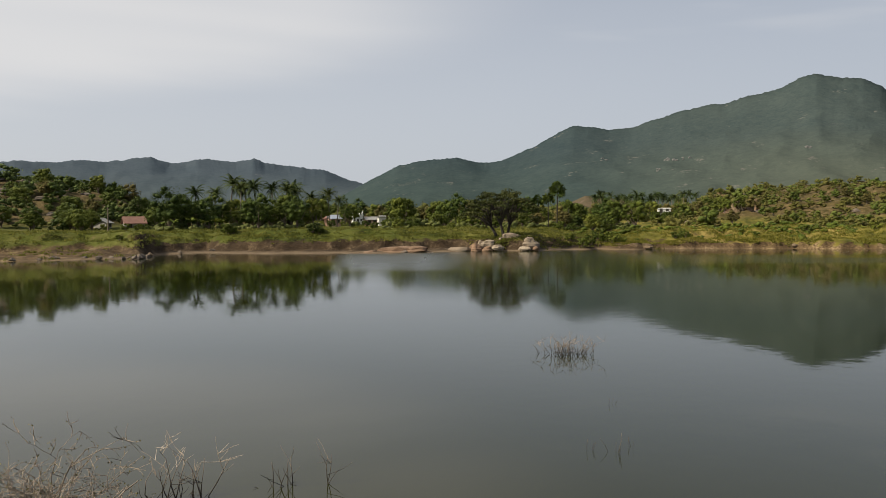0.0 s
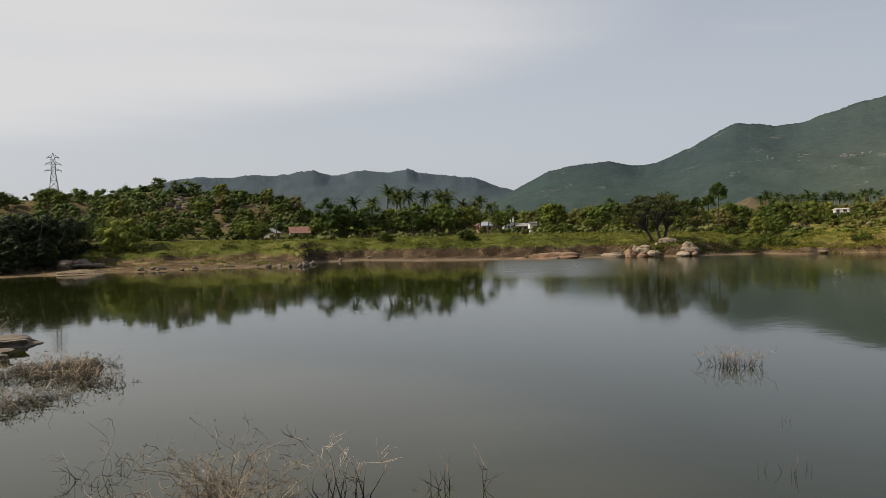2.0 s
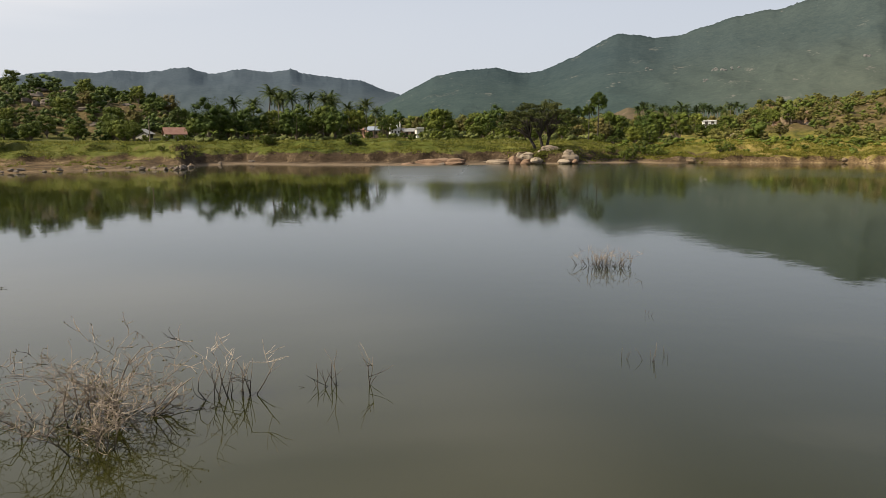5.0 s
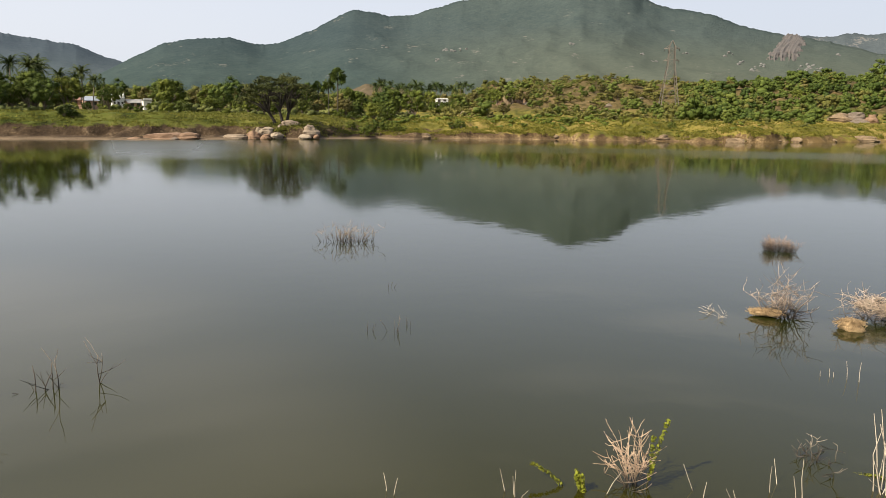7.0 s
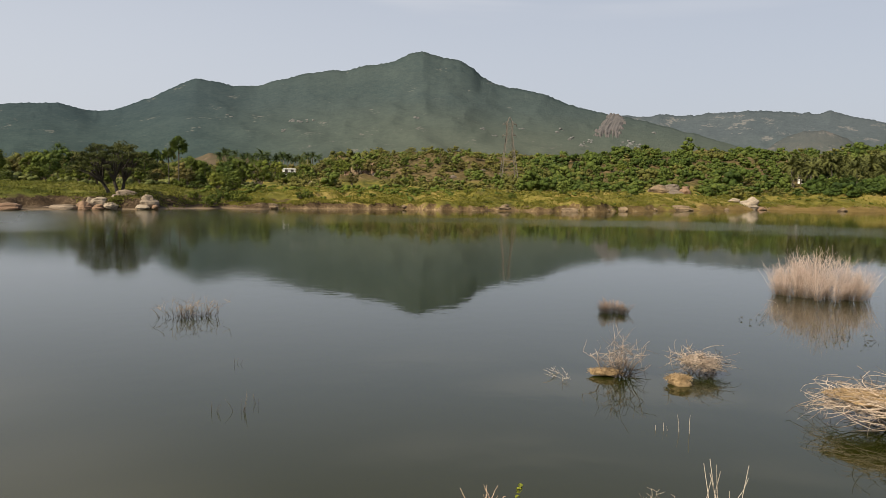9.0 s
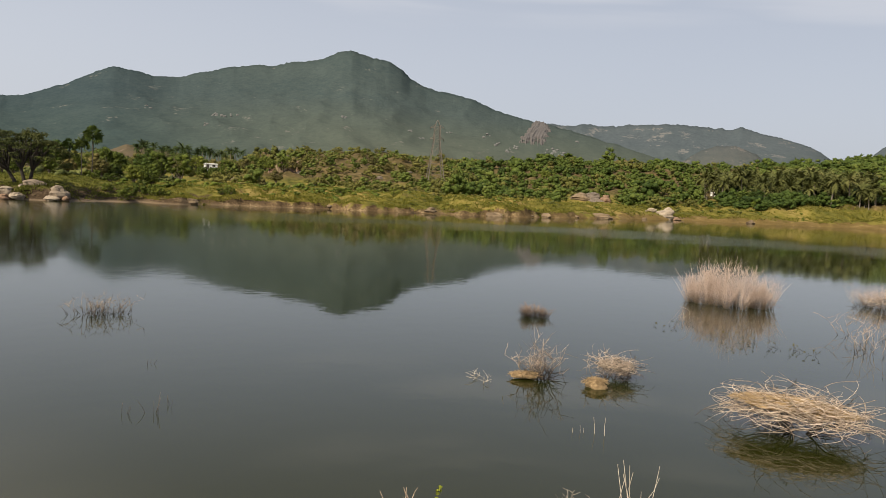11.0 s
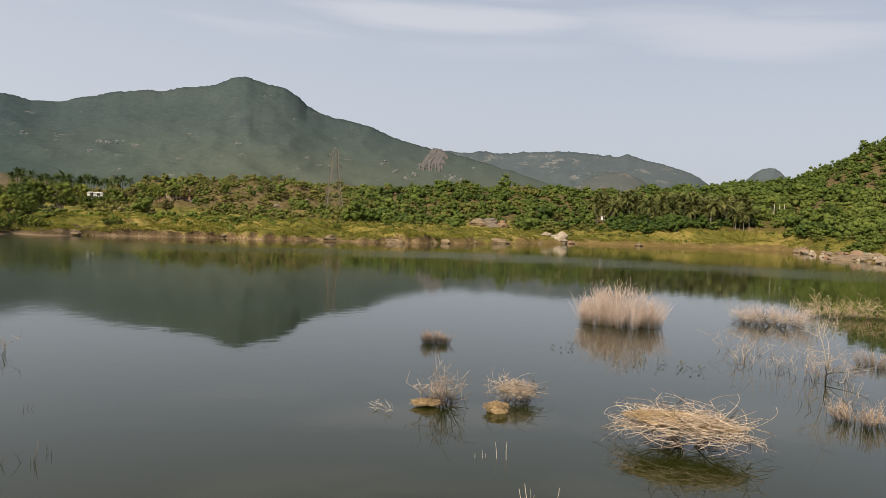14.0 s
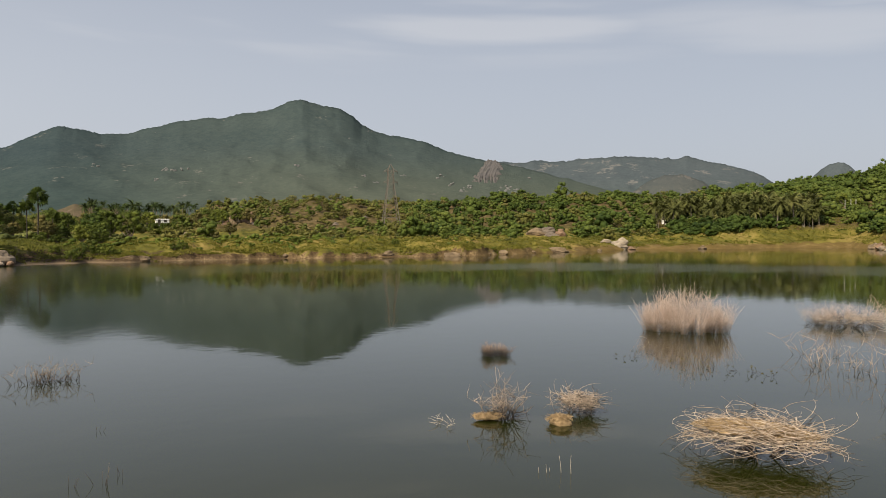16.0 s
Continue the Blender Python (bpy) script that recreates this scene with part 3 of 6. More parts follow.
def land(az, r):
    az, r = np.asarray(az, float), np.asarray(r, float)
    x, y = r * np.sin(np.radians(az)), r * np.cos(np.radians(az))
    shore = along(SHORE, az) + 1.6 * wobble(x, y, 22, 3) + 0.7 * wobble(x, y, 7, 4)
    d = r - shore
    h1, d1, h2, d2, h3, d3 = (along(BANK, az, k) for k in range(1, 7))
    fade = np.clip((az - 8) / 6, 0.35, 1)
    rough = 1 + fade * (0.3 * wobble(x, y, 9, 5) + 0.4 * wobble(x, y, 26, 15))
    d1 = d1 * (1 + 0.18 * wobble(x, y, 14, 16))
    d2 = d1 + np.maximum(d2 - d1, 0.8)
    cut = h1 * np.clip(rough, 0.35, 1.5) * np.clip(d / d1, 0, 1) + (h2 - h1) * np.clip((d - d1) / np.maximum(d2 - d1, 0.5), 0, 1) * rough
    z = cut + (h3 - h2) * terraced((d - d2) / (d3 - d2), az) + np.clip((d - d3) / 260, 0, 1) * 2.2 + ease((r - 230) / 330) * 8.0 * np.clip((24 - np.abs(az)) / 6, 0, 1)
    z = z + np.clip(d / 20, 0, 1) * fade * (0.24 * wobble(x, y, 5, 6) + 0.35 * wobble(x, y, 17, 7))
    z = np.where(d < 0, np.maximum(d * 0.16, -2.5), z)
    hill = 0 * r
    for table, r0, r1, r2, amp, seed in ((HILL_LEFT, 205, 300, 560, 1.6, 11), (HILL_MID, 240, 430, 760, 2.2, 12), (HILL_RIGHT, 380, 720, 1500, 2.5, 13)):
        el = along(table, az)
        rise = np.maximum(6 + r1 * np.tan(np.radians(el)) - 6.5, 0) * np.clip(el, 0, 1)
        up = ease((r - r0) / (r1 - r0)) * (1 - ease((r - r1 - 40) / (r2 - r1)))
        hill = np.maximum(hill, (rise + amp * wobble(x, y, r1 / 9, seed) * np.clip(el, 0, 1)) * up)
    z = z + hill
    # the near earth dam, on whose crown the viewer stands
    q = x * math.sin(radians(FACING)) + y * math.cos(radians(FACING))
    dam = np.clip(DAM_TOP - (q - 1.2) * 0.85, -2.5, DAM_TOP)
    behind = np.abs((az - FACING + 180) % 360 - 180) > 80
    z = np.where(behind, np.maximum(np.where(r < 400, -2.5, 5.0), dam), np.maximum(z, dam))
    return z


def ground_z(az, r):
    return float(land(az, r))


def build_land():
    azs = np.concatenate([np.arange(-180, -70, 4.0), np.arange(-70, -46, 1.0), np.arange(-46, 75, 0.28), np.arange(75, 95, 1.0), np.linspace(95, 180, 22)])
    rs = np.concatenate([np.linspace(0.0, 30, 25), np.linspace(36, 136, 14), np.arange(138, 215, 0.75), np.arange(216, 330, 2.2),
                         np.geomspace(334, 1200, 50), np.geomspace(1300, 4700, 10)])
    v, f = polar_grid(azs, rs, land)
    thing("ground", Matrix(), "grassy earth banks and scrubby hills round the lake", "ground", me=mesh_of("ground", v, f, GROUND, True), kind="structure")
    v, f = polar_grid(np.arange(-180, 180.1, 5), np.array([0.5, 60, 180, 330]), lambda a, r: a * 0)
    thing("water", Matrix(), "calm murky green lake water with soft reflections", "lake", me=mesh_of("water", v, f, WATER, True), kind="structure")


def mountain(name, label, ridge, foot, crest, mat, seed, rough=1.0):
    """A range whose crest, at that distance, follows the elevation angles of ridge."""
    lo, hi = ridge[0][0], ridge[-1][0]
    back = crest * 1.18

    def height(az, r):
        x, y = r * np.sin(np.radians(az)), r * np.cos(np.radians(az))
        # spurs fade downhill into the mountain's broad mass
        steps = np.linspace(-3.0, 3.0, 13)
        mass = sum(along(ridge, az + s) * math.exp(-s * s / 4) for s in steps) / sum(math.exp(-s * s / 4) for s in steps)
        crisp = (along(ridge, az - 0.12) + along(ridge, az + 0.12) + 2 * along(ridge, az)) / 4
        el = mass + (crisp - mass) * ease((r - crest + 0.3 * (crest - foot)) / (0.3 * (crest - foot)))
        top = np.maximum(crest * np.tan(np.radians(el)) + 6, 0)
        t = np.clip((r - foot) / (crest - foot), 0, 1)
        s = np.where(r <= crest, 0.55 * t + 0.45 * t ** 2.2, 1 - 0.9 * (r - crest) / (back - crest))
        gully = np.abs(wobble(x, y, 420, seed)) * 0.26 + np.abs(wobble(x, y, 160, seed + 1)) * 0.12
        s = s - gully * rough * np.clip(t * (1 - t) * 4, 0, 1) * np.where(r <= crest, 1, 0) * 0.12
        near = np.clip(1.2 - np.abs(r - crest) / (0.035 * crest), 0, 1)
        crown = (near * (0.0024 * np.abs(wobble(x, y, 17, seed + 4)) + 0.0027 * np.abs(wobble(x, y, 40, seed + 2))) + 0.0022 * wobble(x, y, 130, seed + 3)) * crest * 0.3
        return top * s + crown * np.clip(el / 4, 0, 1) * np.clip(s, 0, 1) - 2

    azs = np.arange(lo, hi + 0.01, 0.11)
    rs = np.concatenate([np.linspace(foot, crest, 36), np.linspace(crest, back, 6)[1:]])
    v, f = polar_grid(azs, rs, height)
    thing(name, Matrix(), label, "mountain", me=mesh_of(name, v, f, mat, True), kind="structure")
    return height


build_land()
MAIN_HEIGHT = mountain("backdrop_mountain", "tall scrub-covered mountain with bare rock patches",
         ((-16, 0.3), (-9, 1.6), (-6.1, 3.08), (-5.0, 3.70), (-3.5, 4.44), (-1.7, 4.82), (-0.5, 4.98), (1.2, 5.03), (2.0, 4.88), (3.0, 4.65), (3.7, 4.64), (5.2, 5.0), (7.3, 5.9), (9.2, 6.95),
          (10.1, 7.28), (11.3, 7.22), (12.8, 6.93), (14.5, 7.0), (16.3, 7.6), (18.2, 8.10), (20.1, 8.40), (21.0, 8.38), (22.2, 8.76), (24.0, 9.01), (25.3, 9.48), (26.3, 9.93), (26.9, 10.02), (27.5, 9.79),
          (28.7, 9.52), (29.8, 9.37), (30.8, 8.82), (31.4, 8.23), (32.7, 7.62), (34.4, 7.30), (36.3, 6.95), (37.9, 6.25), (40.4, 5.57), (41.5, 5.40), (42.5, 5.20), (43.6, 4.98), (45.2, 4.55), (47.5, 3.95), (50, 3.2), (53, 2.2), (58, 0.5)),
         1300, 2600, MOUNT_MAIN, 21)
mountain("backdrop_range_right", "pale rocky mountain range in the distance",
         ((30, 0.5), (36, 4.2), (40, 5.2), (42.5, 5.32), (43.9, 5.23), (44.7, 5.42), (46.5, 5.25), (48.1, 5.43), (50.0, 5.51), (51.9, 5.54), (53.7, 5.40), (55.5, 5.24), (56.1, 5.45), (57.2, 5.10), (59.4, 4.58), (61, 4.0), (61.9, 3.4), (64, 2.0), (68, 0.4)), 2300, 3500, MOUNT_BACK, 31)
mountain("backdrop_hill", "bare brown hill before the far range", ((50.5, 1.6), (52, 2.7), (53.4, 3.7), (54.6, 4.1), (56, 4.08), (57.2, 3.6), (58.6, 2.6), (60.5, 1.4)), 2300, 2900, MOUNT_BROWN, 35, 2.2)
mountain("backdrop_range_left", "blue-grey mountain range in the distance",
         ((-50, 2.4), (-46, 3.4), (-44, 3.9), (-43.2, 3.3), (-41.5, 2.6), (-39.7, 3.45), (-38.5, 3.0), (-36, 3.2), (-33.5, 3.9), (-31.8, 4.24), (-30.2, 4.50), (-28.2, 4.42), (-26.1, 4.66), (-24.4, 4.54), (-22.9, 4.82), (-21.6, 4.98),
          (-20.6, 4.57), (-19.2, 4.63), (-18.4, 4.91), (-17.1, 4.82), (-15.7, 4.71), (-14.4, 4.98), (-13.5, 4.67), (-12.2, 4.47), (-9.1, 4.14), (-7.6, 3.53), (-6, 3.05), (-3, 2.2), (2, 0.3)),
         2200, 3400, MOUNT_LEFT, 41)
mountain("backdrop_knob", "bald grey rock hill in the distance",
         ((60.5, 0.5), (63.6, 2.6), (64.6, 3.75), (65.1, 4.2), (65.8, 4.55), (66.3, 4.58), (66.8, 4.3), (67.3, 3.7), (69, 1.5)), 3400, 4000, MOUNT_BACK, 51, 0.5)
mountain("backdrop_hillock", "bare pinkish hillock behind the village trees",
         ((7, 0.6), (9.4, 1.4), (10.4, 1.8), (11.0, 2.1), (11.8, 2.0), (13.0, 1.85), (14.5, 1.7), (17, 1.1), (20, 0.4)), 620, 800, MOUNT_PINK, 57, 1.5)


# ---- plants ----
def leaf_cards(g, centres, radii, count, size, flat=0.75):
    """Leaf-sized diamonds over the upper shells of many small clumps, facing outwards and a little askew."""
    k = g.integers(0, len(centres), count)
    d = g.normal(size=(count, 3))
    d[:, 2] = d[:, 2] * 0.8 + 0.25
    d /= np.linalg.norm(d, axis=1)[:, None]
    p = centres[k] + d * radii[k, None] * np.array([1, 1, flat]) * g.uniform(0.72, 1.08, (count, 1))
    nrm = d + g.normal(size=(count, 3)) * 0.24
    nrm /= np.linalg.norm(nrm, axis=1)[:, None]
    u = np.cross(nrm, g.normal(size=(count, 3)))
    u /= np.linalg.norm(u, axis=1)[:, None] + 1e-9
    w = np.cross(nrm, u)
    s = size * g.uniform(0.55, 1.35, (count, 1))
    v = np.stack([p - u * s * 0.5, p - w * s * 0.33, p + u * s * 0.5, p + w * s * 0.33], 1).reshape(-1, 3)
    return v, np.arange(count * 4).reshape(-1, 4)


def clumps(g, n, rx, rz, base, lean=0.0):
    """Centres and radii of the clumps of a crown that is rx wide each way and rz high above base."""
    d = g.normal(size=(n, 3))
    d /= np.linalg.norm(d, axis=1)[:, None]
    rad = g.uniform(0.35, 1.0, (n, 1)) ** 0.6
    c = d * rad * np.array([rx, rx, rz * 0.5]) * 0.78
    c[:, 0] += lean * c[:, 2]
    c[:, 2] += base + rz * 0.5
    return c, g.uniform(0.22, 0.38, n) * rx


def lump(level):
    bm = bmesh.new()
    bmesh.ops.create_icosphere(bm, subdivisions=level, radius=1.0)
    v, f = np.array([tuple(q.co) for q in bm.verts]), np.array([[q.index for q in face.verts] for face in bm.faces])
    bm.free()
    return v, f


LUMPS = {1: lump(1), 2: lump(2)}


def cores(g, centres, radii, flat=0.75, shrink=0.8, levels=(1,)):
    """The dense leafy insides of the clumps, as knobbly lumps."""
    vs, fs, n = [], [], 0
    for k, (c, r) in enumerate(zip(centres, radii)):
        lv, lf = LUMPS[levels[min(k, len(levels) - 1)]]
        bump = g.uniform(0.72, 1.18, (len(lv), 1))
        vs.append(lv * bump * r * shrink * np.array([1, 1, flat]) + c)
        fs.append(lf + n)
        n += len(lv)
    return np.concatenate(vs), np.concatenate(fs)


def leafy(g, centres, radii, count, size, flat, levels=(1,), shrink=0.8, stride=1):
    """Cores and leaf cards together, all as triangles."""
    v1, f1 = leaf_cards(g, centres, radii, count, size * 1.25, flat)
    v1 = v1.reshape(-1, 4, 3)[:, :3].reshape(-1, 3)
    f1 = np.arange(len(v1)).reshape(-1, 3)
    v2, f2 = cores(g, centres[::stride], radii[::stride], flat, shrink, levels)
    return np.concatenate([v1, v2]), np.concatenate([f1, f2 + len(v1)])


def tube(points, radii, sides=6):
    """A tapered tube round a line of points."""
    pts = [Vector(p) for p in points]
    v, f = [], []
    for i, (p, r) in enumerate(zip(pts, radii)):
        t = (pts[min(i + 1, len(pts) - 1)] - pts[max(i - 1, 0)]).normalized()
        a = t.orthogonal().normalized()
        b = t.cross(a)
        for k in range(sides):
            th = 6.28318 * k / sides
            v.append(p + (a * math.cos(th) + b * math.sin(th)) * r)
        if i:
            for k in range(sides):
                f.append(((i - 1) * sides + k, (i - 1) * sides + (k + 1) % sides, i * sides + (k + 1) % sides, i * sides + k))
    return v, f


def joined(pieces):
    v, f, n = [], [], 0
    for pv, pf in pieces:
        v.extend(tuple(p) for p in pv)
        f.extend(tuple(i + n for i in face) for face in pf)
        n += len(pv)
    return v, f


PROTO = {}


def plant(key, maker, m, label, category, group=""):
    """Builds the plant of that key once; from then on copies it."""
    if key in PROTO:
        ob = copy_thing(PROTO[key], m @ Matrix.Diagonal((*(1 / q for q in PROTO[key].scale), 1)))
        return tagged(ob, label, category, group)
    PROTO[key] = maker(m, label, category, group)
    return PROTO[key]


def broad_maker(seed, rx, rz, trunk, mat, cards=3700, n=66, size=0.25, name="tree"):
    def make(m, label, category, group):
        g = np.random.default_rng(seed)
        tree = thing(name, m, label, category, group)
        c, rad = clumps(g, n, rx, rz, trunk)
        v, f = leafy(g, c, rad * g.uniform(0.7, 1.1, n), int(cards * 0.85), size * 1.1, 0.8, (1,), 0.60, 2)
        part("crown", mesh_of("crown", v, f, mat, True), tree)
        top = Vector((g.normal() * 0.15, g.normal() * 0.15, trunk + rz * 0.35))
        limbs = [tube([(0, 0, -0.6), (0.08, 0.05, trunk * 0.6), top], [0.05 * rx + 0.09, 0.04 * rx + 0.07, 0.03 * rx], 7)]
        for k in g.choice(n, 7, replace=False):
            end = Vector(c[k])
            start = Vector((0.06, 0.04, trunk * g.uniform(0.55, 1.0)))
            mid = start.lerp(end, 0.5) + Vector((0, 0, -0.1 * rx))
            limbs.append(tube([start, mid, end], [0.03 * rx + 0.03, 0.02 * rx + 0.02, 0.02], 5))
        v, f = joined(limbs)
        part("trunk", mesh_of("trunk", v, f, BARK, True), tree)
        return tree
    return make


def coconut_maker(seed, h, mat=None, frond=(3.2, 4.5)):
    def make(m, label, category, group):
        g = np.random.default_rng(seed)
        palm = thing("coconut_palm", m, label, category, group)
        bend = g.uniform(-0.14, 0.14, 2) * h
        line = [(bend[0] * t * t, bend[1] * t * t, h * t - 0.5 * (t == 0)) for t in np.linspace(0, 1, 9)]
        v, f = tube(line, [0.24 - 0.012 * i for i in range(9)], 7)
        part("trunk", mesh_of("trunk", v, f, PALM_BARK, True), palm)
        top = np.array(line[-1])
        vs, fs = [], []
        for k in range(30):
            az, up = k * 2.4 + g.uniform(-0.3, 0.3), g.uniform(-0.7, 1.35)
            length = g.uniform(*frond)
            out = np.array([math.cos(az), math.sin(az), 0])
            side = np.array([-math.sin(az), math.cos(az), 0])
            pts = []
            p, ang = top.copy(), up
            for i in range(9):
                pts.append(p.copy())
                p = p + (out * math.cos(ang) + np.array([0, 0, math.sin(ang)])) * length / 8
                ang -= 0.07 + 0.036 * i
            for i in range(1, 9):
                w = 0.80 * math.sin(math.pi * min(0.16 + i / 9.5, 0.97)) ** 0.7
                for sgn in (-1, 1):
                    for q in (0.0, 0.5):
                        a = pts[i - 1] * (1 - q) + pts[i] * q
                        b = a + (pts[i] - pts[i - 1]) * 0.5
                        tip = side * sgn * w * 0.8 + (pts[i] - pts[i - 1]) * 0.7 + np.array([0, 0, -0.55 * w * g.uniform(0.5, 1.2)])
                        n = len(vs)
                        vs += [a, b, a + tip]
                        fs.append((n, n + 1, n + 2))
        part("crown", mesh_of("crown", vs, fs, mat or FROND), palm, "feathery arching fronds")
        nuts = bmesh.new()
        for k in range(6):
            a = k * 1.05
            bmesh.ops.create_icosphere(nuts, subdivisions=1, radius=0.14, matrix=pose(top[0] + 0.28 * math.cos(a), top[1] + 0.28 * math.sin(a), top[2] - 0.25))
        part("nuts", from_bm("nuts", nuts, LEAF_OLIVE, True), palm)
        return palm
    return make


def palmyra_maker(seed, h, r):
    def make(m, label, category, group):
        g = np.random.default_rng(seed)
        palm = thing("palmyra_palm", m, label, category, group)
        line = [(0.012 * h * math.sin(2 * t), 0, h * t - 0.5 * (t == 0)) for t in np.linspace(0, 1, 8)]
        v, f = tube(line, [0.30, 0.25, 0.22, 0.21, 0.21, 0.21, 0.22, 0.2], 8)
        part("trunk", mesh_of("trunk", v, f, THORN_BARK, True), palm)
        top = np.array(line[-1])
        vs, fs = [], []
        for k in range(46):
            # young leaves upright, older ones spreading, dead ones hanging
            up, a = 1.0 - 1.62 * (k / 45) ** 0.9, k * 2.4 + g.uniform(-0.4, 0.4)
            flat = math.sqrt(max(1 - up * up, 0.02))
            d = np.array([math.cos(a) * flat, math.sin(a) * flat, up])
            hub = top + d * r * g.uniform(0.12, 0.55) - np.array([0, 0, 0.10 * r * g.random()])
            u = np.cross(d, g.normal(size=3))
            u /= np.linalg.norm(u)
            fan, stalk = r * g.uniform(0.34, 0.60), np.cross(d, u) * 0.03
            n = len(vs)
            vs += [top - stalk, top + stalk, hub + stalk, hub - stalk]
            fs.append((n, n + 1, n + 2, n + 3))
            for j in range(11):
                th = (j - 5) * 0.27
                for_dir = d * math.cos(th) + u * math.sin(th) + np.cross(d, u) * (0.12 if j % 2 else -0.12)
                wide = np.cross(np.cross(d, u), for_dir) * fan * 0.085
                tip = fan * (1.0 - 0.05 * abs(j - 5)) * g.uniform(0.85, 1.05)
                n = len(vs)
                vs += [hub, hub + for_dir * tip * 0.6 + wide, hub + for_dir * tip - np.array([0, 0, 0.06 * r * g.random()]), hub + for_dir * tip * 0.6 - wide]
                fs.append((n, n + 1, n + 2, n + 3))
        part("crown", mesh_of("crown", vs, fs, LEAF_DARK), palm, "round head of stiff fan leaves")
        return palm
    return make


def banana_maker(m, label, category, group):
    g = np.random.default_rng(77)
    ob = thing("banana_plant", m, label, category, group)
    v, f = tube([(0, 0, -0.2), (0.05, 0, 1.0), (0.1, 0, 2.0)], [0.16, 0.13, 0.09], 7)
    part("stem", mesh_of("stem", v, f, LEAF_OLIVE, True), ob)
    vs, fs = [], []
    for k in range(9):
        az, ang = k * 2.4, g.uniform(0.7, 1.35)
        out, side = np.array([math.cos(az), math.sin(az), 0]), np.array([-math.sin(az), math.cos(az), 0])
        p = np.array([0.1, 0, 1.9])
        for i in range(7):
            w = 0.34 * math.sin(math.pi * (0.1 + i / 7.2))
            vs += [p - side * w, p + side * w]
            if i:
                n = len(vs)
                fs.append((n - 4, n - 3, n - 1, n - 2))
            p = p + (out * math.cos(ang) + np.array([0, 0, math.sin(ang)])) * 0.36
            ang -= 0.27
    part("leaves", mesh_of("leaves", vs, fs, LEAF_LIGHT, True), ob)
    return ob


def umbrella_tree(m):
    """The old thorn tree on the boulders: leaning forked stems and a wide crown of airy layered pads."""
    g = np.random.default_rng(5)
    tree = thing("thorn_tree", m, "wide dark umbrella-shaped thorn tree on a rocky point", "tree")
    c = []
    for k in range(130):
        a, q = g.uniform(0, 6.283), math.sqrt(g.uniform(0.01, 1.0))
        z = 9.7 - 4.3 * q ** 2.4 - (3.0 * g.random() if k % 2 == 0 else 0.0) * q + g.normal() * 0.35
        c.append((math.cos(a) * q * 8.3 - 0.1, math.sin(a) * q * 6.8, z))
    c = np.array(c)
    pieces = []
    for base, fork in (((-0.9, 0, -0.8), (-2.3, 0.4, 2.6)), ((0.2, 0, -0.8), (-0.2, -0.5, 3.0)), ((0.5, 0.2, -0.8), (1.6, 0.5, 2.7))):
        base, fork = Vector(base), Vector(fork)
        pieces.append(tube([base, base.lerp(fork, 0.5) + Vector((0.25, 0, 0.1)), fork], [0.42, 0.33, 0.26], 8))
        near = sorted(range(len(c)), key=lambda i: (c[i][0] - fork.x * 1.9) ** 2 + 0.6 * (c[i][1] - fork.y) ** 2)[:45:3]
        for i in near:
            end = Vector(c[i])
            mid = fork.lerp(end, 0.5) + Vector((g.normal() * 0.35, g.normal() * 0.35, g.uniform(0.0, 0.8)))
            pieces.append(tube([fork, mid, end], [0.2, 0.12, 0.05], 6))
            for j in range(2):
                tip = mid.lerp(Vector(c[g.integers(0, len(c))]), 0.35)
                pieces.append(tube([mid, tip], [0.08, 0.03], 4))
    v, f = joined(pieces)
    part("trunk", mesh_of("trunk", v, f, THORN_BARK, True), tree, "dark forked leaning trunks")
    v, f = leaf_cards(g, c, g.uniform(0.7, 1.5, len(c)), 13500, 0.30, 0.42)
    part("crown", mesh_of("crown", v, f, LEAF_THORN), tree)


def shrub_field(name, label, spots, mat, seed, cards=26, size=0.24):
    """Many small shrubs as one thing: spots are rows of x, y, z, radius, height."""
    g = np.random.default_rng(seed)
    kinds = []
    for k in range(10):
        c, rad = clumps(g, 3, 0.95, 1.15, -0.1)
        c[0] = (g.normal() * 0.1, g.normal() * 0.1, 0.38)
        rad = rad * 1.5
        rad[0] = 0.62
        kinds.append(leafy(g, c, rad, cards, size, 0.9, (1,), 0.78))
    vs, fs, n = [], [], 0
    for x, y, z, r, h in spots:
        v, f = kinds[g.integers(0, 10)]
        a = g.uniform(0, 6.28)
        rot = np.array([[math.cos(a), -math.sin(a), 0], [math.sin(a), math.cos(a), 0], [0, 0, 1]])
        vs.append((v @ rot.T) * np.array([r, r * g.uniform(0.75, 1.25), h]) + np.array([x, y, z]))
        fs.append(f + n)
        n += len(v)
    thing(name, Matrix(), label, "shrubs", me=mesh_of(name, np.concatenate(vs), np.concatenate(fs), mat, True), kind="stuff")


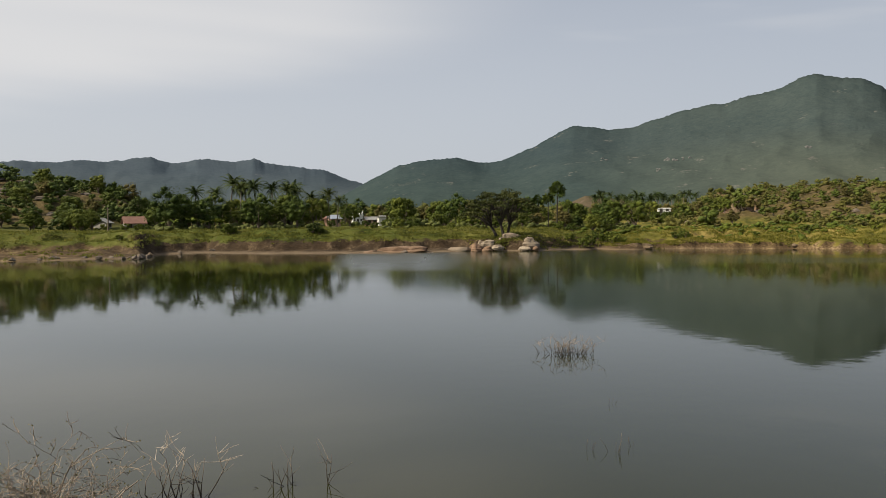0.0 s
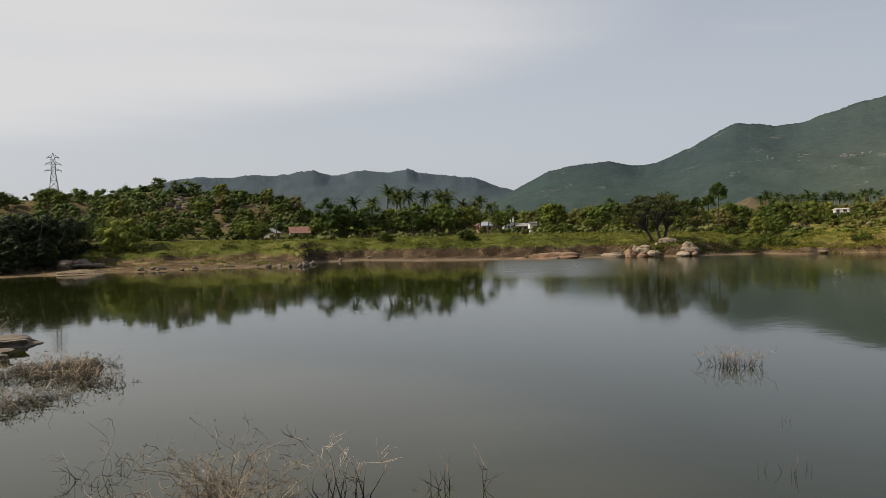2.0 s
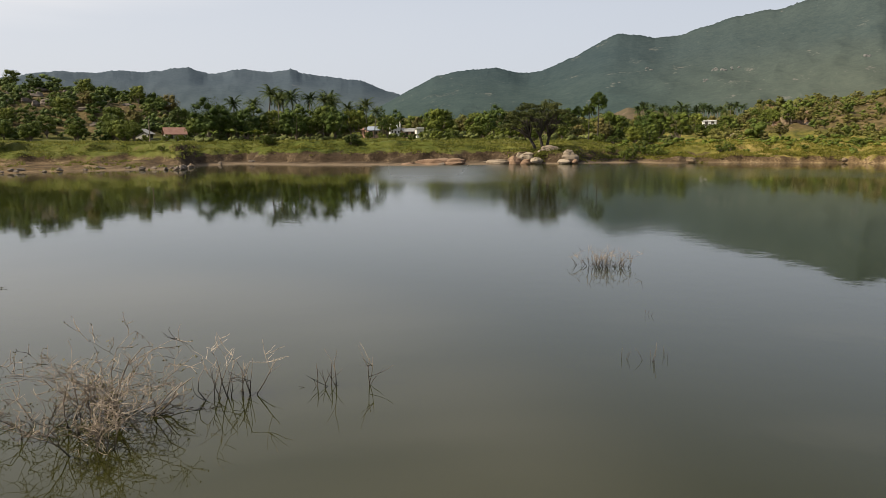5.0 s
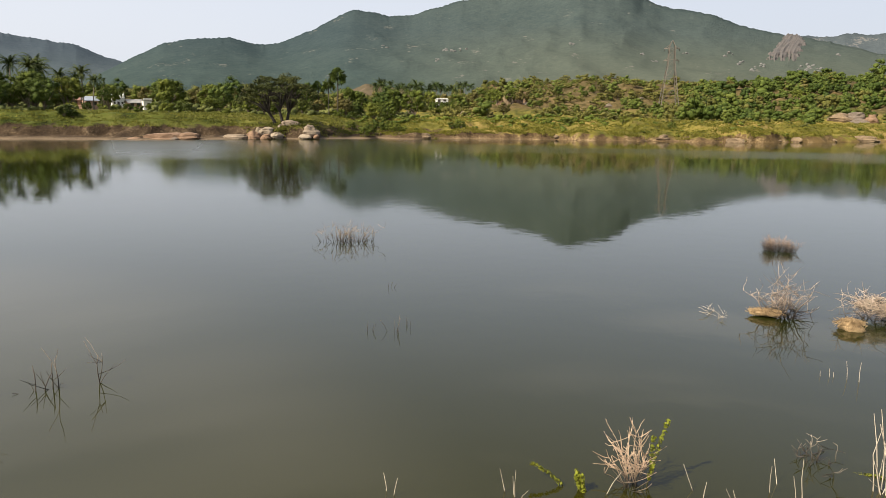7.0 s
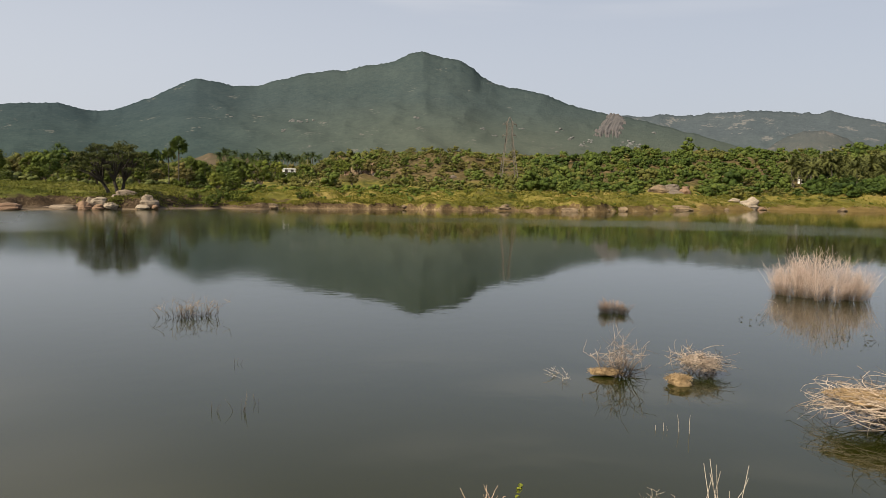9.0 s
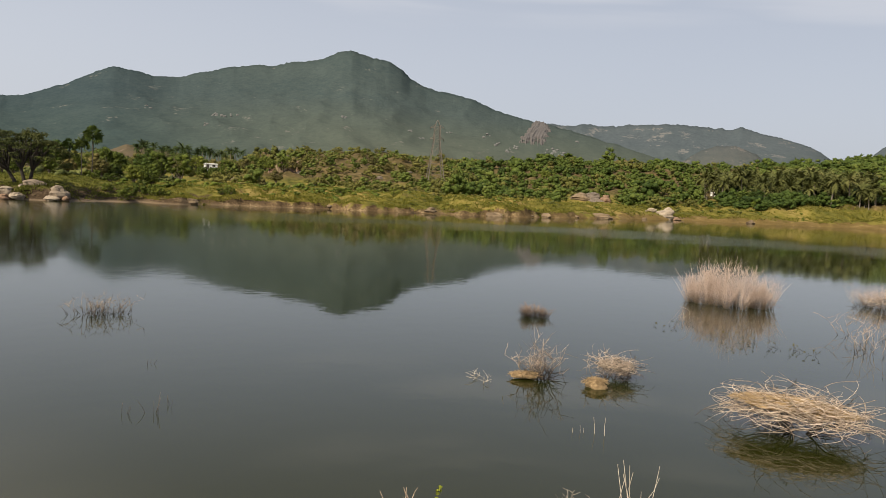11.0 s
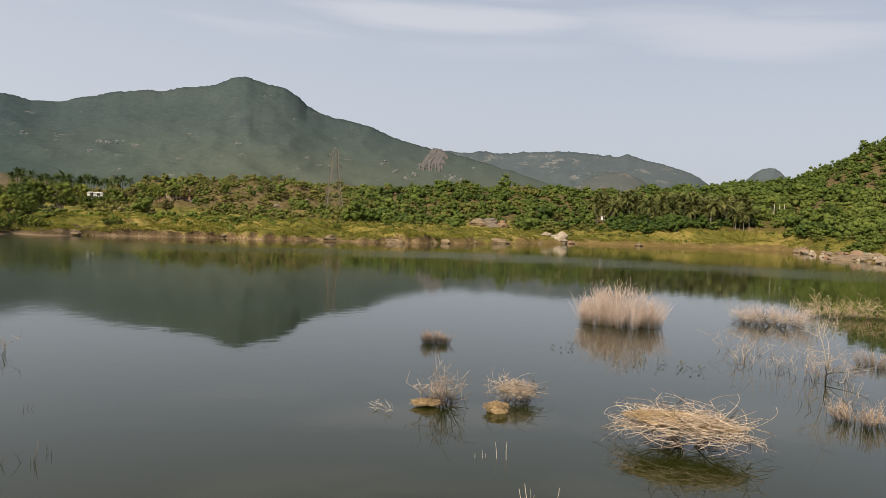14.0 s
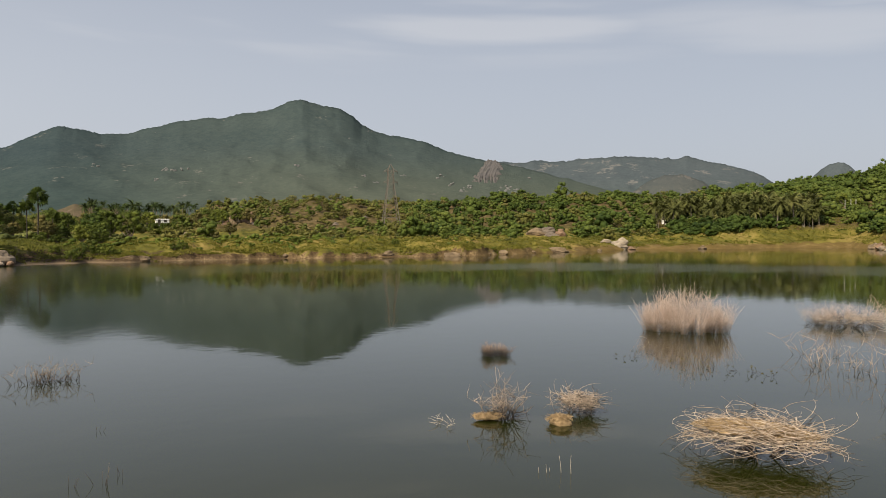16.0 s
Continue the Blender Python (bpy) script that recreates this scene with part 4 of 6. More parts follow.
def thicket(name, label, spots, mat, seed, cards=150, size=0.16, airy=0.0, lobes=(9, 14)):
    """Many bush-like trees with lobed, shaded crowns as one thing: spots are rows of x, y, z, radius, height."""
    g = np.random.default_rng(seed)
    kinds = []
    for k in range(12):
        n = int(g.integers(*lobes))
        a, up = g.uniform(0, 6.283, n), g.uniform(0.0, 1.0, n) ** 0.8
        out = np.sqrt(1 - (up * 0.92) ** 2) * g.uniform(0.45, 0.95, n)
        skew = g.normal(size=2) * 0.18
        c = np.stack([np.cos(a) * out * 0.8 + skew[0] * up, np.sin(a) * out * 0.8 + skew[1] * up, 0.30 + up * g.uniform(0.62, 0.98, n)], 1)
        rad = g.uniform(0.20, 0.42, n)
        c, rad = np.concatenate([[(0, 0, 0.42)], c]), np.concatenate([[0.55 - 0.2 * airy], rad])
        kinds.append(leafy(g, c, rad, cards, size, 0.82, (1,), 0.74 - 0.2 * airy))
    vs, fs, n = [], [], 0
    for x, y, z, r, h in spots:
        v, f = kinds[g.integers(0, 12)]
        a = g.uniform(0, 6.28)
        rot = np.array([[math.cos(a), -math.sin(a), 0], [math.sin(a), math.cos(a), 0], [0, 0, 1]])
        vs.append((v @ rot.T) * np.array([r, r * g.uniform(0.8, 1.3), h]) + np.array([x, y, z - 0.1 * h]))
        fs.append(f + n)
        n += len(v)
    thing(name, Matrix(), label, "shrubs", me=mesh_of(name, np.concatenate(vs), np.concatenate(fs), mat, True), kind="stuff")


PUMP_R = next(r for r in range(262, 420) if ground_z(54.6, r) + 1.5 > 6 + r * math.tan(radians(0.72)))


def scatter(seed, n, az0, az1, r0, r1, rad, squat=0.85, keep=None):
    g = np.random.default_rng(seed)
    az = g.uniform(az0, az1, n)
    r = np.sqrt(g.uniform(r0 ** 2, r1 ** 2, n))
    # a footpath to the pump house stays clear
    path = (np.abs(az - 54.6) < 0.5) & (r > PUMP_R - 34) & (r < PUMP_R + 4)
    az, r = az[~path], r[~path]
    if keep:
        ok = keep(az, r, g)
        az, r = az[ok], r[ok]
    z = land(az, r)
    s = g.uniform(*rad, len(az)) * np.where(g.random(len(az)) < 0.12, 1.5, 1.0)
    x, y = r * np.sin(np.radians(az)), r * np.cos(np.radians(az))
    return np.stack([x, y, z, s, s * squat * g.uniform(0.7, 1.2, len(az))], 1)


# ---- far shore: hill scrub, woods ----
def patchy(size, seed, level):
    def keep(az, r, g):
        x, y = r * np.sin(np.radians(az)), r * np.cos(np.radians(az))
        return wobble(x, y, size, seed) > level + g.normal(size=len(az)) * 0.25
    return keep


def ashore(more=None, gap=14.0):
    def keep(az, r, g):
        ok = r > along(SHORE, az) + gap
        return ok & more(az, r, g) if more else ok
    return keep


def apart(more, az0, az1, r1):
    def keep(az, r, g):
        return more(az, r, g) & ~((az > az0) & (az < az1) & (r < r1))
    return keep


HUT_GAP = (-25.2, -21.3, 232)
thicket("hillside_bushes", "green bushes over the rocky hill", scatter(74, 430, -49, -19, 202, 325, (1.5, 3.6), 0.95, apart(patchy(34, 28, -0.4), *HUT_GAP)), LEAF_SAGE, 14, 170, 0.16, 0.3)
thicket("hillside_scrub", "dark thorn trees over the rocky hill", scatter(61, 420, -49, -19, 202, 325, (1.4, 3.4), 0.95, apart(patchy(40, 8, -0.4), *HUT_GAP)), LEAF_GREEN, 1, 170, 0.16, 0.3)
shrub_field("hillside_scrub", "low dry scrub on the rocky hill", scatter(86, 700, -49, -19, 204, 325, (0.6, 1.7), 0.85, apart(patchy(40, 8, -0.6), *HUT_GAP)), SCRUB_DRY, 24)


def clear(more):
    """Keeps the rock outcrop, the palm grove and the pump house free of scrub."""
    return apart(apart(apart(more, 43.9, 47.3, 262), 53.8, 65.4, 343), 20.9, 23.4, 318)


# the low hill: dry and open at its west end, a closed thicket above the far cove
thicket("hillside_scrub", "olive thorn trees over the dry low hill", scatter(62, 620, 16, 38, 236, 446, (1.4, 3.2), 0.95, clear(ashore(patchy(34, 9, -0.35), 30))), SCRUB, 2, airy=0.5)
thicket("hillside_bushes", "dark green bushes on the dry low hill", scatter(75, 330, 16, 40, 232, 446, (1.5, 3.4), 0.95, clear(ashore(patchy(40, 32, -0.2), 26))), LEAF_GREEN, 15)
shrub_field("hillside_scrub", "low dry scrub on the stony hill", scatter(76, 1500, 16, 44, 228, 446, (0.5, 1.5), 0.8, clear(ashore(patchy(30, 33, -0.4), 24))), LEAF_OLIVE, 16)
thicket("hillside_scrub", "dense green thicket over the low hill", scatter(80, 900, 35, 66, 240, 446, (1.7, 3.7), 0.95, clear(ashore(patchy(60, 31, -0.9), 34))), LEAF_GREEN, 19)
thicket("hillside_bushes", "bright green trees in the low hill's thicket", scatter(81, 330, 35, 66, 240, 446, (1.6, 3.9), 1.0, clear(ashore(patchy(44, 34, -0.1), 34))), SCRUB, 20)
thicket("hillside_bushes", "blackish green trees in the low hill's thicket", scatter(82, 300, 34, 66, 236, 420, (1.8, 3.8), 1.0, clear(ashore(patchy(44, 35, -0.1), 30))), LEAF_DARK, 21)
# the steep hill
thicket("hillside_scrub", "dense green woods over the steep hill", scatter(63, 1150, 57, 77, 385, 735, (2.6, 5.6), 0.9, patchy(90, 10, -1.2)), LEAF_DARK, 3, 80, 0.19, 0.0, (6, 9))
thicket("hillside_bushes", "brighter trees among the steep hill's woods", scatter(79, 420, 57, 77, 385, 735, (2.6, 5.8), 0.95, patchy(70, 30, -0.3)), LEAF_GREEN, 18, 80, 0.19, 0.0, (6, 9))
thicket("hillside_scrub", "green scrub at the steep hill's foot", scatter(67, 420, 62, 77, 268, 400, (1.8, 4.4), 0.95, apart(ashore(patchy(60, 16, -0.9), 24), 53.8, 65.2, 340)), LEAF_GREEN, 7)
shrub_field("far_woods", "distant woods at the mountain's foot", scatter(64, 1500, -24, 24, 300, 760, (2.0, 4.6), 0.9), SCRUB, 4)
shrub_field("undergrowth", "low undergrowth below the trees behind the bank", scatter(68, 560, -24, 15, 188, 270, (1.2, 2.6), 0.8, keep=lambda az, r, g: ~((az > -9.3) & (az < -4.4) & (r < 250)) & ~((az > -25.2) & (az < -21.3) & (r < 232))), SCRUB_DRY, 8)
shrub_field("field_bushes", "low bright bushes on the grassy flat", scatter(65, 800, 10, 30, 176, 250, (0.5, 1.5), 0.65, keep=ashore(patchy(24, 14, -0.45), 8)), LEAF_LIGHT, 5)
thicket("field_bushes", "green bushes between the grove and the shore", scatter(69, 300, 50, 76, 245, 300, (0.9, 2.2), 0.85, keep=ashore(patchy(30, 17, -0.5), 22)), SCRUB, 9)
thicket("field_bushes", "dark green bushes along the meadow below the steep hill", scatter(85, 420, 62, 77, 215, 320, (1.0, 2.8), 0.9, keep=ashore(patchy(40, 36, -0.8), 17)), LEAF_GREEN, 23)
thicket("grove_bushes", "dense dark bushes before the coconut grove", scatter(73, 340, 54.4, 70, 266, 298, (1.5, 3.2), 1.0, keep=ashore(None, 20)), LEAF_DARK, 12)
# stands in for the deep shade between the palms
thicket("grove_undergrowth", "undergrowth between the palms of the grove, coloured dark for shade", scatter(84, 360, 54.6, 65.0, 292, 342, (1.6, 2.8), 1.5), LEAF_SHADE, 22, 80, 0.2, 0.0, (6, 9))
shrub_field("field_bushes", "low bushes on the grassy flat", scatter(66, 900, 28, 60, 195, 310, (0.5, 1.6), 0.65, keep=apart(ashore(patchy(26, 15, -0.2), 12), 43.9, 47.3, 259)), SCRUB, 6)

shrub_field("bank_bushes", "low scattered bushes along the eroded bank", scatter(70, 3400, 13, 68, 160, 300, (0.35, 1.2), 0.7,
            keep=lambda az, r, g: (r > along(SHORE, az) + 2) & (r < along(SHORE, az) + 24) & (g.random(len(az)) < 0.6) & patchy(18, 18, 0.3)(az, r, g)), LEAF, 10)


def grass_field(name, label, az0, az1, n, seed, mat, keep):
    """Tussocks of upright blades along the banks, as one thing."""
    g = np.random.default_rng(seed)
    az = g.uniform(az0, az1, n)
    d = 0.5 + 58 * g.uniform(0, 1, n) ** 1.5
    r = along(SHORE, az) + d
    z = land(az, r)
    x, y = r * np.sin(np.radians(az)), r * np.cos(np.radians(az))
    ok = keep(az, d, z, g) & (wobble(x, y, 11, seed) + g.normal(size=n) * 0.5 > -0.45)
    az, r, z = az[ok], r[ok], z[ok]
    m = len(az)
    tall = 0.7 + 0.5 * np.clip(wobble(x[ok], y[ok], 8, seed + 1), -0.6, 1.2)
    base = np.stack([r * np.sin(np.radians(az)), r * np.cos(np.radians(az)), z - 0.03], 1)
    vs = []
    for b in range(5):
        th = g.uniform(0, 6.28, m)
        side = np.stack([np.cos(th), np.sin(th), 0 * th], 1) * g.uniform(0.07, 0.18, (m, 1))
        lean = g.normal(size=(m, 3)) * 0.22
        lean[:, 2] = g.uniform(0.22, 0.65, m) * tall
        root = base + np.stack([g.normal(size=m), g.normal(size=m), 0 * th], 1) * 0.28
        vs.append(np.stack([root - side, root + side, root + lean], 1))
    v = np.concatenate(vs).reshape(-1, 3)
    thing(name, Matrix(), label, "grass", me=mesh_of(name, v, np.arange(len(v)).reshape(-1, 3), mat), kind="stuff")


grass_field("bank_grass", "fresh green grass on the earth bank", -46, 12, 30000, 71, GRASS_FRESH, lambda az, d, z, g: (z > 1.5 + 0.9 * np.clip((az + 22) / 1.5, 0, 1) - 1.6 * np.clip(az - 1.4, 0, 1) + (0.9 - 1.7 * (wobble(az * 3, d, 9, 23) > 0.25)) * np.clip((-22 - az) / 2, 0, 1) + g.normal(size=len(az)) * 0.35) & (d < 48))
grass_field("bank_grass", "sunlit yellow-green grass along the bank", 12, 74, 34000, 72, GRASS, lambda az, d, z, g: (z > 0.75 + 0.5 * np.clip((az - 40) / 10, 0, 1) + 0.7 * wobble(az * 3.2, d * 0, 9, 19) + g.normal(size=len(az)) * 0.35) & (d < 58))

BROAD = [("broad_a", broad_maker(101, 4.2, 7.0, 1.0, LEAF)), ("broad_b", broad_maker(102, 3.6, 5.6, 0.9, LEAF)),
         ("broad_c", broad_maker(103, 4.1, 8.2, 0.8, LEAF_DARK)), ("broad_d", broad_maker(104, 4.4, 5.8, 1.5, LEAF_OLIVE)),
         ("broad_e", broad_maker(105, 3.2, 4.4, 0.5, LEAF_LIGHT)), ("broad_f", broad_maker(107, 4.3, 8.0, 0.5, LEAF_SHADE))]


def broad(i, az, r, turn, scale, label, group=""):
    key, maker = BROAD[i]
    return plant(key, maker, stand(az, r, turn, scale, 0.1), label, "tree", group)


def crown_scale(az, r, el, h):
    """The scale at which a palm h high there reaches the elevation el."""
    return (6 + r * math.tan(radians(el)) - ground_z(az, r)) / (h + 1.6)


def woods(seed, n, az0, az1, r0, r1, kinds, lo, hi, group, near_limit=None):
    g = np.random.default_rng(seed)
    words = {0: "leafy green tree with a full rounded crown", 1: "small leafy green tree", 2: "tall dark green tree with a dense crown",
             3: "dry olive-green tree with a loose crown", 4: "low bright green bushy tree"}
    for k in range(n):
        az, r = az0 + (az1 - az0) * (k + g.random()) / n, g.uniform(r0, r1)
        i = kinds[g.integers(0, len(kinds))]
        broad(i, az, r, g.uniform(0, 360), g.uniform(lo, hi), words[i], group)


woods(201, 40, -24, 14, 240, 320, [0, 1, 2, 3], 0.9, 1.2, "trees behind the bank")
woods(202, 15, -4.0, 13, 194, 206, [0, 1, 3, 1], 0.5, 0.8, "trees behind the bank")
woods(206, 20, -4.0, 15, 212, 240, [0, 1, 2, 3, 0], 0.9, 1.25, "trees behind the bank")
woods(207, 16, -21.5, -9.6, 206, 228, [0, 2, 2, 1], 1.0, 1.3, "trees behind the bank")
woods(203, 30, -46, -24, 206, 290, [0, 1, 0, 2, 3], 0.65, 1.0, "trees on the hill")
woods(208, 9, -38, -25, 196, 206, [2, 0, 1], 0.6, 0.9, "trees on the hill")
woods(204, 30, 20, 60, 250, 430, [0, 1, 3, 4], 0.4, 0.75, "trees on the low hill")
woods(205, 14, 58, 73, 318, 345, [0, 2, 4], 0.5, 0.8, "trees at the hill's foot")
woods(209, 16, 12, 23, 300, 350, [0, 1, 3], 0.8, 1.1, "trees below the plantation")
# the dark grove on the near spit, close to the water, shade painted in
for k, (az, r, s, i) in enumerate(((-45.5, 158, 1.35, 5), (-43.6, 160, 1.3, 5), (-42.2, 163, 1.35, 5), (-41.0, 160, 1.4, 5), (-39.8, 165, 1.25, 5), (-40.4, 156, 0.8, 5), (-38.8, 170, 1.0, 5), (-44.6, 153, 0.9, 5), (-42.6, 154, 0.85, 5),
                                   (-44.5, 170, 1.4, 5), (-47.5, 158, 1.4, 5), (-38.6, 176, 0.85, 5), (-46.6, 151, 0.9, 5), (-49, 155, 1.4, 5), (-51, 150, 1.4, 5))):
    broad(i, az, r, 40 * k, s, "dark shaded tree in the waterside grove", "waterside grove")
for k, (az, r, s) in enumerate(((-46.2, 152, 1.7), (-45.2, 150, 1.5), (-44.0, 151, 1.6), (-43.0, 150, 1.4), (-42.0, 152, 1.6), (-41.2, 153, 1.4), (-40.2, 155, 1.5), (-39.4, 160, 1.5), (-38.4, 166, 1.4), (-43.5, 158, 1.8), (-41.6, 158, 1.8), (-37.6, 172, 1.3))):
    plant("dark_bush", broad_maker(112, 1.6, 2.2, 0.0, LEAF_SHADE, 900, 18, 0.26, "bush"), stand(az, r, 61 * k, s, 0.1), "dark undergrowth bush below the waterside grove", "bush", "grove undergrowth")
for k, (az, r, s) in enumerate(((55.7, 281, 0.62), (56.6, 283, 0.7), (57.5, 284, 0.62), (69.9, 300, 0.95), (72.4, 300, 0.8))):
    broad(2, az, r, 70 * k, (s * 1.25, s * 1.25, s), "spreading dark green tree before the palm grove" if az < 68 else "large green tree at the steep hill's foot")
plant("shore_tree", broad_maker(108, 5.4, 7.6, -0.2, LEAF_LIGHT, 4600, 76, 0.26), stand(-35.4, 172, 20, 1.14, 0.2), "broad bright green tree on the shore meadow", "tree")
broad(0, -32.8, 292, 70, crown_scale(-32.8, 292, 4.5, 6.0), "lone round tree on the hill's crest")
broad(2, -20.5, 200, 10, crown_scale(-20.5, 200, 2.92, 6.8), "large dark green tree beside the house")
broad(2, -19.5, 204, 130, crown_scale(-19.5, 204, 2.3, 6.8), "large dark green tree beside the house")
broad(2, -17.7, 203, 80, crown_scale(-17.7, 203, 2.06, 6.8), "dark green tree among coconut palms")
broad(2, -14.1, 198, 200, crown_scale(-14.1, 198, 2.44, 6.8), "round dense dark green tree behind the bank")
broad(2, -11.3, 198, 310, crown_scale(-11.3, 198, 2.22, 6.8), "round dense dark green tree behind the bank")
broad(1, 11.6, 183, 50, 0.8, "bushy fresh green tree by the inlet")
broad(1, 12.7, 186, 150, 0.7, "bushy fresh green tree by the inlet")
broad(1, -25.6, 212, 30, 0.95, "dark tree beside the hut")
broad(2, -27.2, 214, 30, 0.8, "dark tree beside the hut")

PALMS = [("coco_a", coconut_maker(301, 11.5)), ("coco_b", coconut_maker(302, 9.5)), ("coco_c", coconut_maker(303, 8.0)),
         ("coco_d", coconut_maker(304, 6.5, FROND_DRY, (3.4, 4.6))), ("coco_e", coconut_maker(305, 5.0, FROND_DRY, (3.2, 4.3)))]


def coconut(i, az, r, turn, scale, label, group):
    key, maker = PALMS[i]
    return plant(key, maker, stand(az, r, turn, scale, 0.1), label, "palm tree", group)


for k, (az, el) in enumerate(((-18.5, 2.79), (-17.3, 2.73), (-16.2, 3.58), (-15.4, 3.2), (-14.9, 3.19), (-14.2, 3.28), (-13.1, 3.13), (-12.2, 3.06), (-11.7, 3.23),
                              (-11.2, 2.82), (-10.0, 2.40), (-8.8, 2.67), (-8.2, 2.1), (-9.4, 2.2))):
    r = 214 + (k * 7) % 16
    coconut(0, az, r, 67 * k, crown_scale(az, r, el, 11.5), "tall coconut palm behind the grassy bank", "coconut palms by the village")
g = np.random.default_rng(31)
for k in range(46):
    az, r = 11.5 + 11 * (k + g.random()) / 46, g.uniform(360, 470)
    coconut(k % 3, az, r, 53 * k, crown_scale(az, r, g.uniform(1.55, 2.25), (11.5, 9.5, 8.0)[k % 3]), "coconut palm in the plantation", "coconut plantation")
for k in range(190):
    az, r = 54.0 + 11.2 * (k + g.random()) / 190, g.uniform(286, 338)
    coconut((3, 4)[k % 2], az, r, 53 * k, min(crown_scale(az, r, g.uniform(1.1, 2.75) - 0.06 * abs(az - 60.5), (6.5, 5.0)[k % 2]), 1.3), "coconut palm in the grove below the hill", "coconut grove")
plant("palmyra", palmyra_maker(41, 13.5, 4.0), stand(8.85, 196, 0, crown_scale(8.85, 196, 3.2, 15.2)), "tall slender palmyra palm with a round head", "palm tree")
plant("palmyra", None, stand(9.75, 205, 120, 0.5), "shorter palmyra palm beside the tall one", "palm tree")
plant("columnar", broad_maker(106, 1.7, 10.5, 0.6, LEAF_DARK, 1700, 60, 0.24), stand(-7.6, 238, 0, crown_scale(-7.6, 238, 2.43, 9.0)), "slim columnar dark green tree by the temple", "tree")
plant("palmyra", None, stand(8.2, 198, 240, crown_scale(8.2, 198, 2.35, 15.2)), "palmyra palm among trees", "palm tree")
plant("palmyra", None, stand(7.4, 226, 30, 0.62), "palmyra palm among trees", "palm tree")
for k, (az, r) in enumerate(((-20.9, 190), (-20.2, 192), (-18.9, 189), (-18.1, 191), (-17.2, 190), (-16.8, 192))):
    plant("banana", banana_maker, stand(az, r, 50 * k, 0.9 + 0.08 * (k % 3)), "banana plant with broad pale green leaves", "banana plant", "banana plants")
umbrella_tree(stand(4.6, 158.5, -4.6, 1.0, 0.2, 2.7))

# bushes on the grassy bank
BUSH = broad_maker(111, 1.5, 2.0, 0.1, LEAF, 900, 18, 0.24, "bush")
for k, (az, d, s) in enumerate(((-16.3, 14, 1.5), (-16.0, 15, 1.1), (-10.0, 18, 1.35), (-9.6, 18, 1.0), (-23.85, 17, 0.7), (0.75, 28, 0.95), (-23.4, 62, 1.1), (-22.6, 63, 1.0), (-22.1, 61, 1.1), (-24.8, 58, 1.0), (-3.4, 44, 1.6), (-2.2, 46, 1.5), (-8.7, 60, 1.2), (-7.7, 64, 1.1), (-6.0, 66, 1.1), (-5.3, 62, 1.2), (-4.4, 60, 1.4), (-9.6, 56, 1.4), (-6.9, 72, 1.0), (10.0, 30, 1.2), (9.0, 34, 1.3),
                                (18.2, 5, 1.1), (17.6, 7, 0.9), (10.9, 3, 1.2), (11.4, 6, 1.4), (12.6, 8, 1.5), (13.1, 4, 1.2), (13.6, 7, 1.2), (9.9, 12, 1.1), (12.0, 12, 1.5), (34.0, 14, 1.0), (30.6, 22, 1.3), (26.5, 24, 1.2), (38.0, 20, 1.1))):
    plant("bush", BUSH, stand(az, float(along(SHORE, az)) + d, 77 * k, s, 0.1), "round green bush on the grassy bank", "bush", "bushes on the bank")

for k, (az, s) in enumerate(((16.2, 1.0), (16.5, 1.1), (16.8, 1.0), (17.1, 1.15), (17.4, 1.05))):
    size = (6 + 283 * math.tan(radians(0.70)) - ground_z(az, 283)) / 1.8
    plant("bush", BUSH, stand(az, 283, 50 * k, (max(s, size * 0.7), max(s, size * 0.7), size), 0.1), "round green bush before the farm building", "bush", "bushes by the farm")

# ---- rocks ----
def rock_mesh(seed, size, mat, subdiv=3, rough=0.16, flat=0.0, smooth=False):
    g = random.Random(seed)
    bm = bmesh.new()
    bmesh.ops.create_icosphere(bm, subdivisions=subdiv, radius=0.5)
    off = Vector((g.uniform(0, 50), g.uniform(0, 50), g.uniform(0, 50)))
    faces = [(Vector((g.gauss(0, 1), g.gauss(0, 1), g.gauss(0, 0.7))).normalized(), g.uniform(0.5, 0.86)) for k in range(13)]
    for v in bm.verts:
        p = v.co.copy()
        # flat faces where the stone has split, softened by weather
        far = 1.0
        for q, dist in faces:
            lean = p.dot(q) * 2
            if lean > 0.05:
                far = min(far, dist / lean)
        v.co = p * (far + (1 - far) * 0.08) * (1 + rough * noise.fractal(p * 3.0 + off, 0.9, 2.1, 4))
        if p.z < 0.05:
            # upright flanks down to the ground
            side = Vector((v.co.x, v.co.y, 0))
            v.co += side * (0.5 * math.sqrt(max(0.25 - side.length_squared, 0)))
        if flat and v.co.z > flat:
            v.co.z = flat + (v.co.z - flat) * 0.25
        v.co = Vector((v.co.x * size[0], v.co.y * size[1], v.co.z * size[2]))
    return from_bm("rock", bm, mat, smooth)


def rock(az, r, size, mat, label, turn=0.0, z=None, sink=0.3, seed=None, group="", rough=0.11, flat=0.0, level=3):
    s = seed if seed is not None else int(abs(az) * 131 + r * 7)
    z = ground_z(az, r) if z is None else z
    m = stand(az, r, turn - az, 1.0, 0, z + size[2] * (0.5 - sink))
    return thing("boulder", m, label, "boulder", group, rock_mesh(s, size, mat, level, rough, flat))


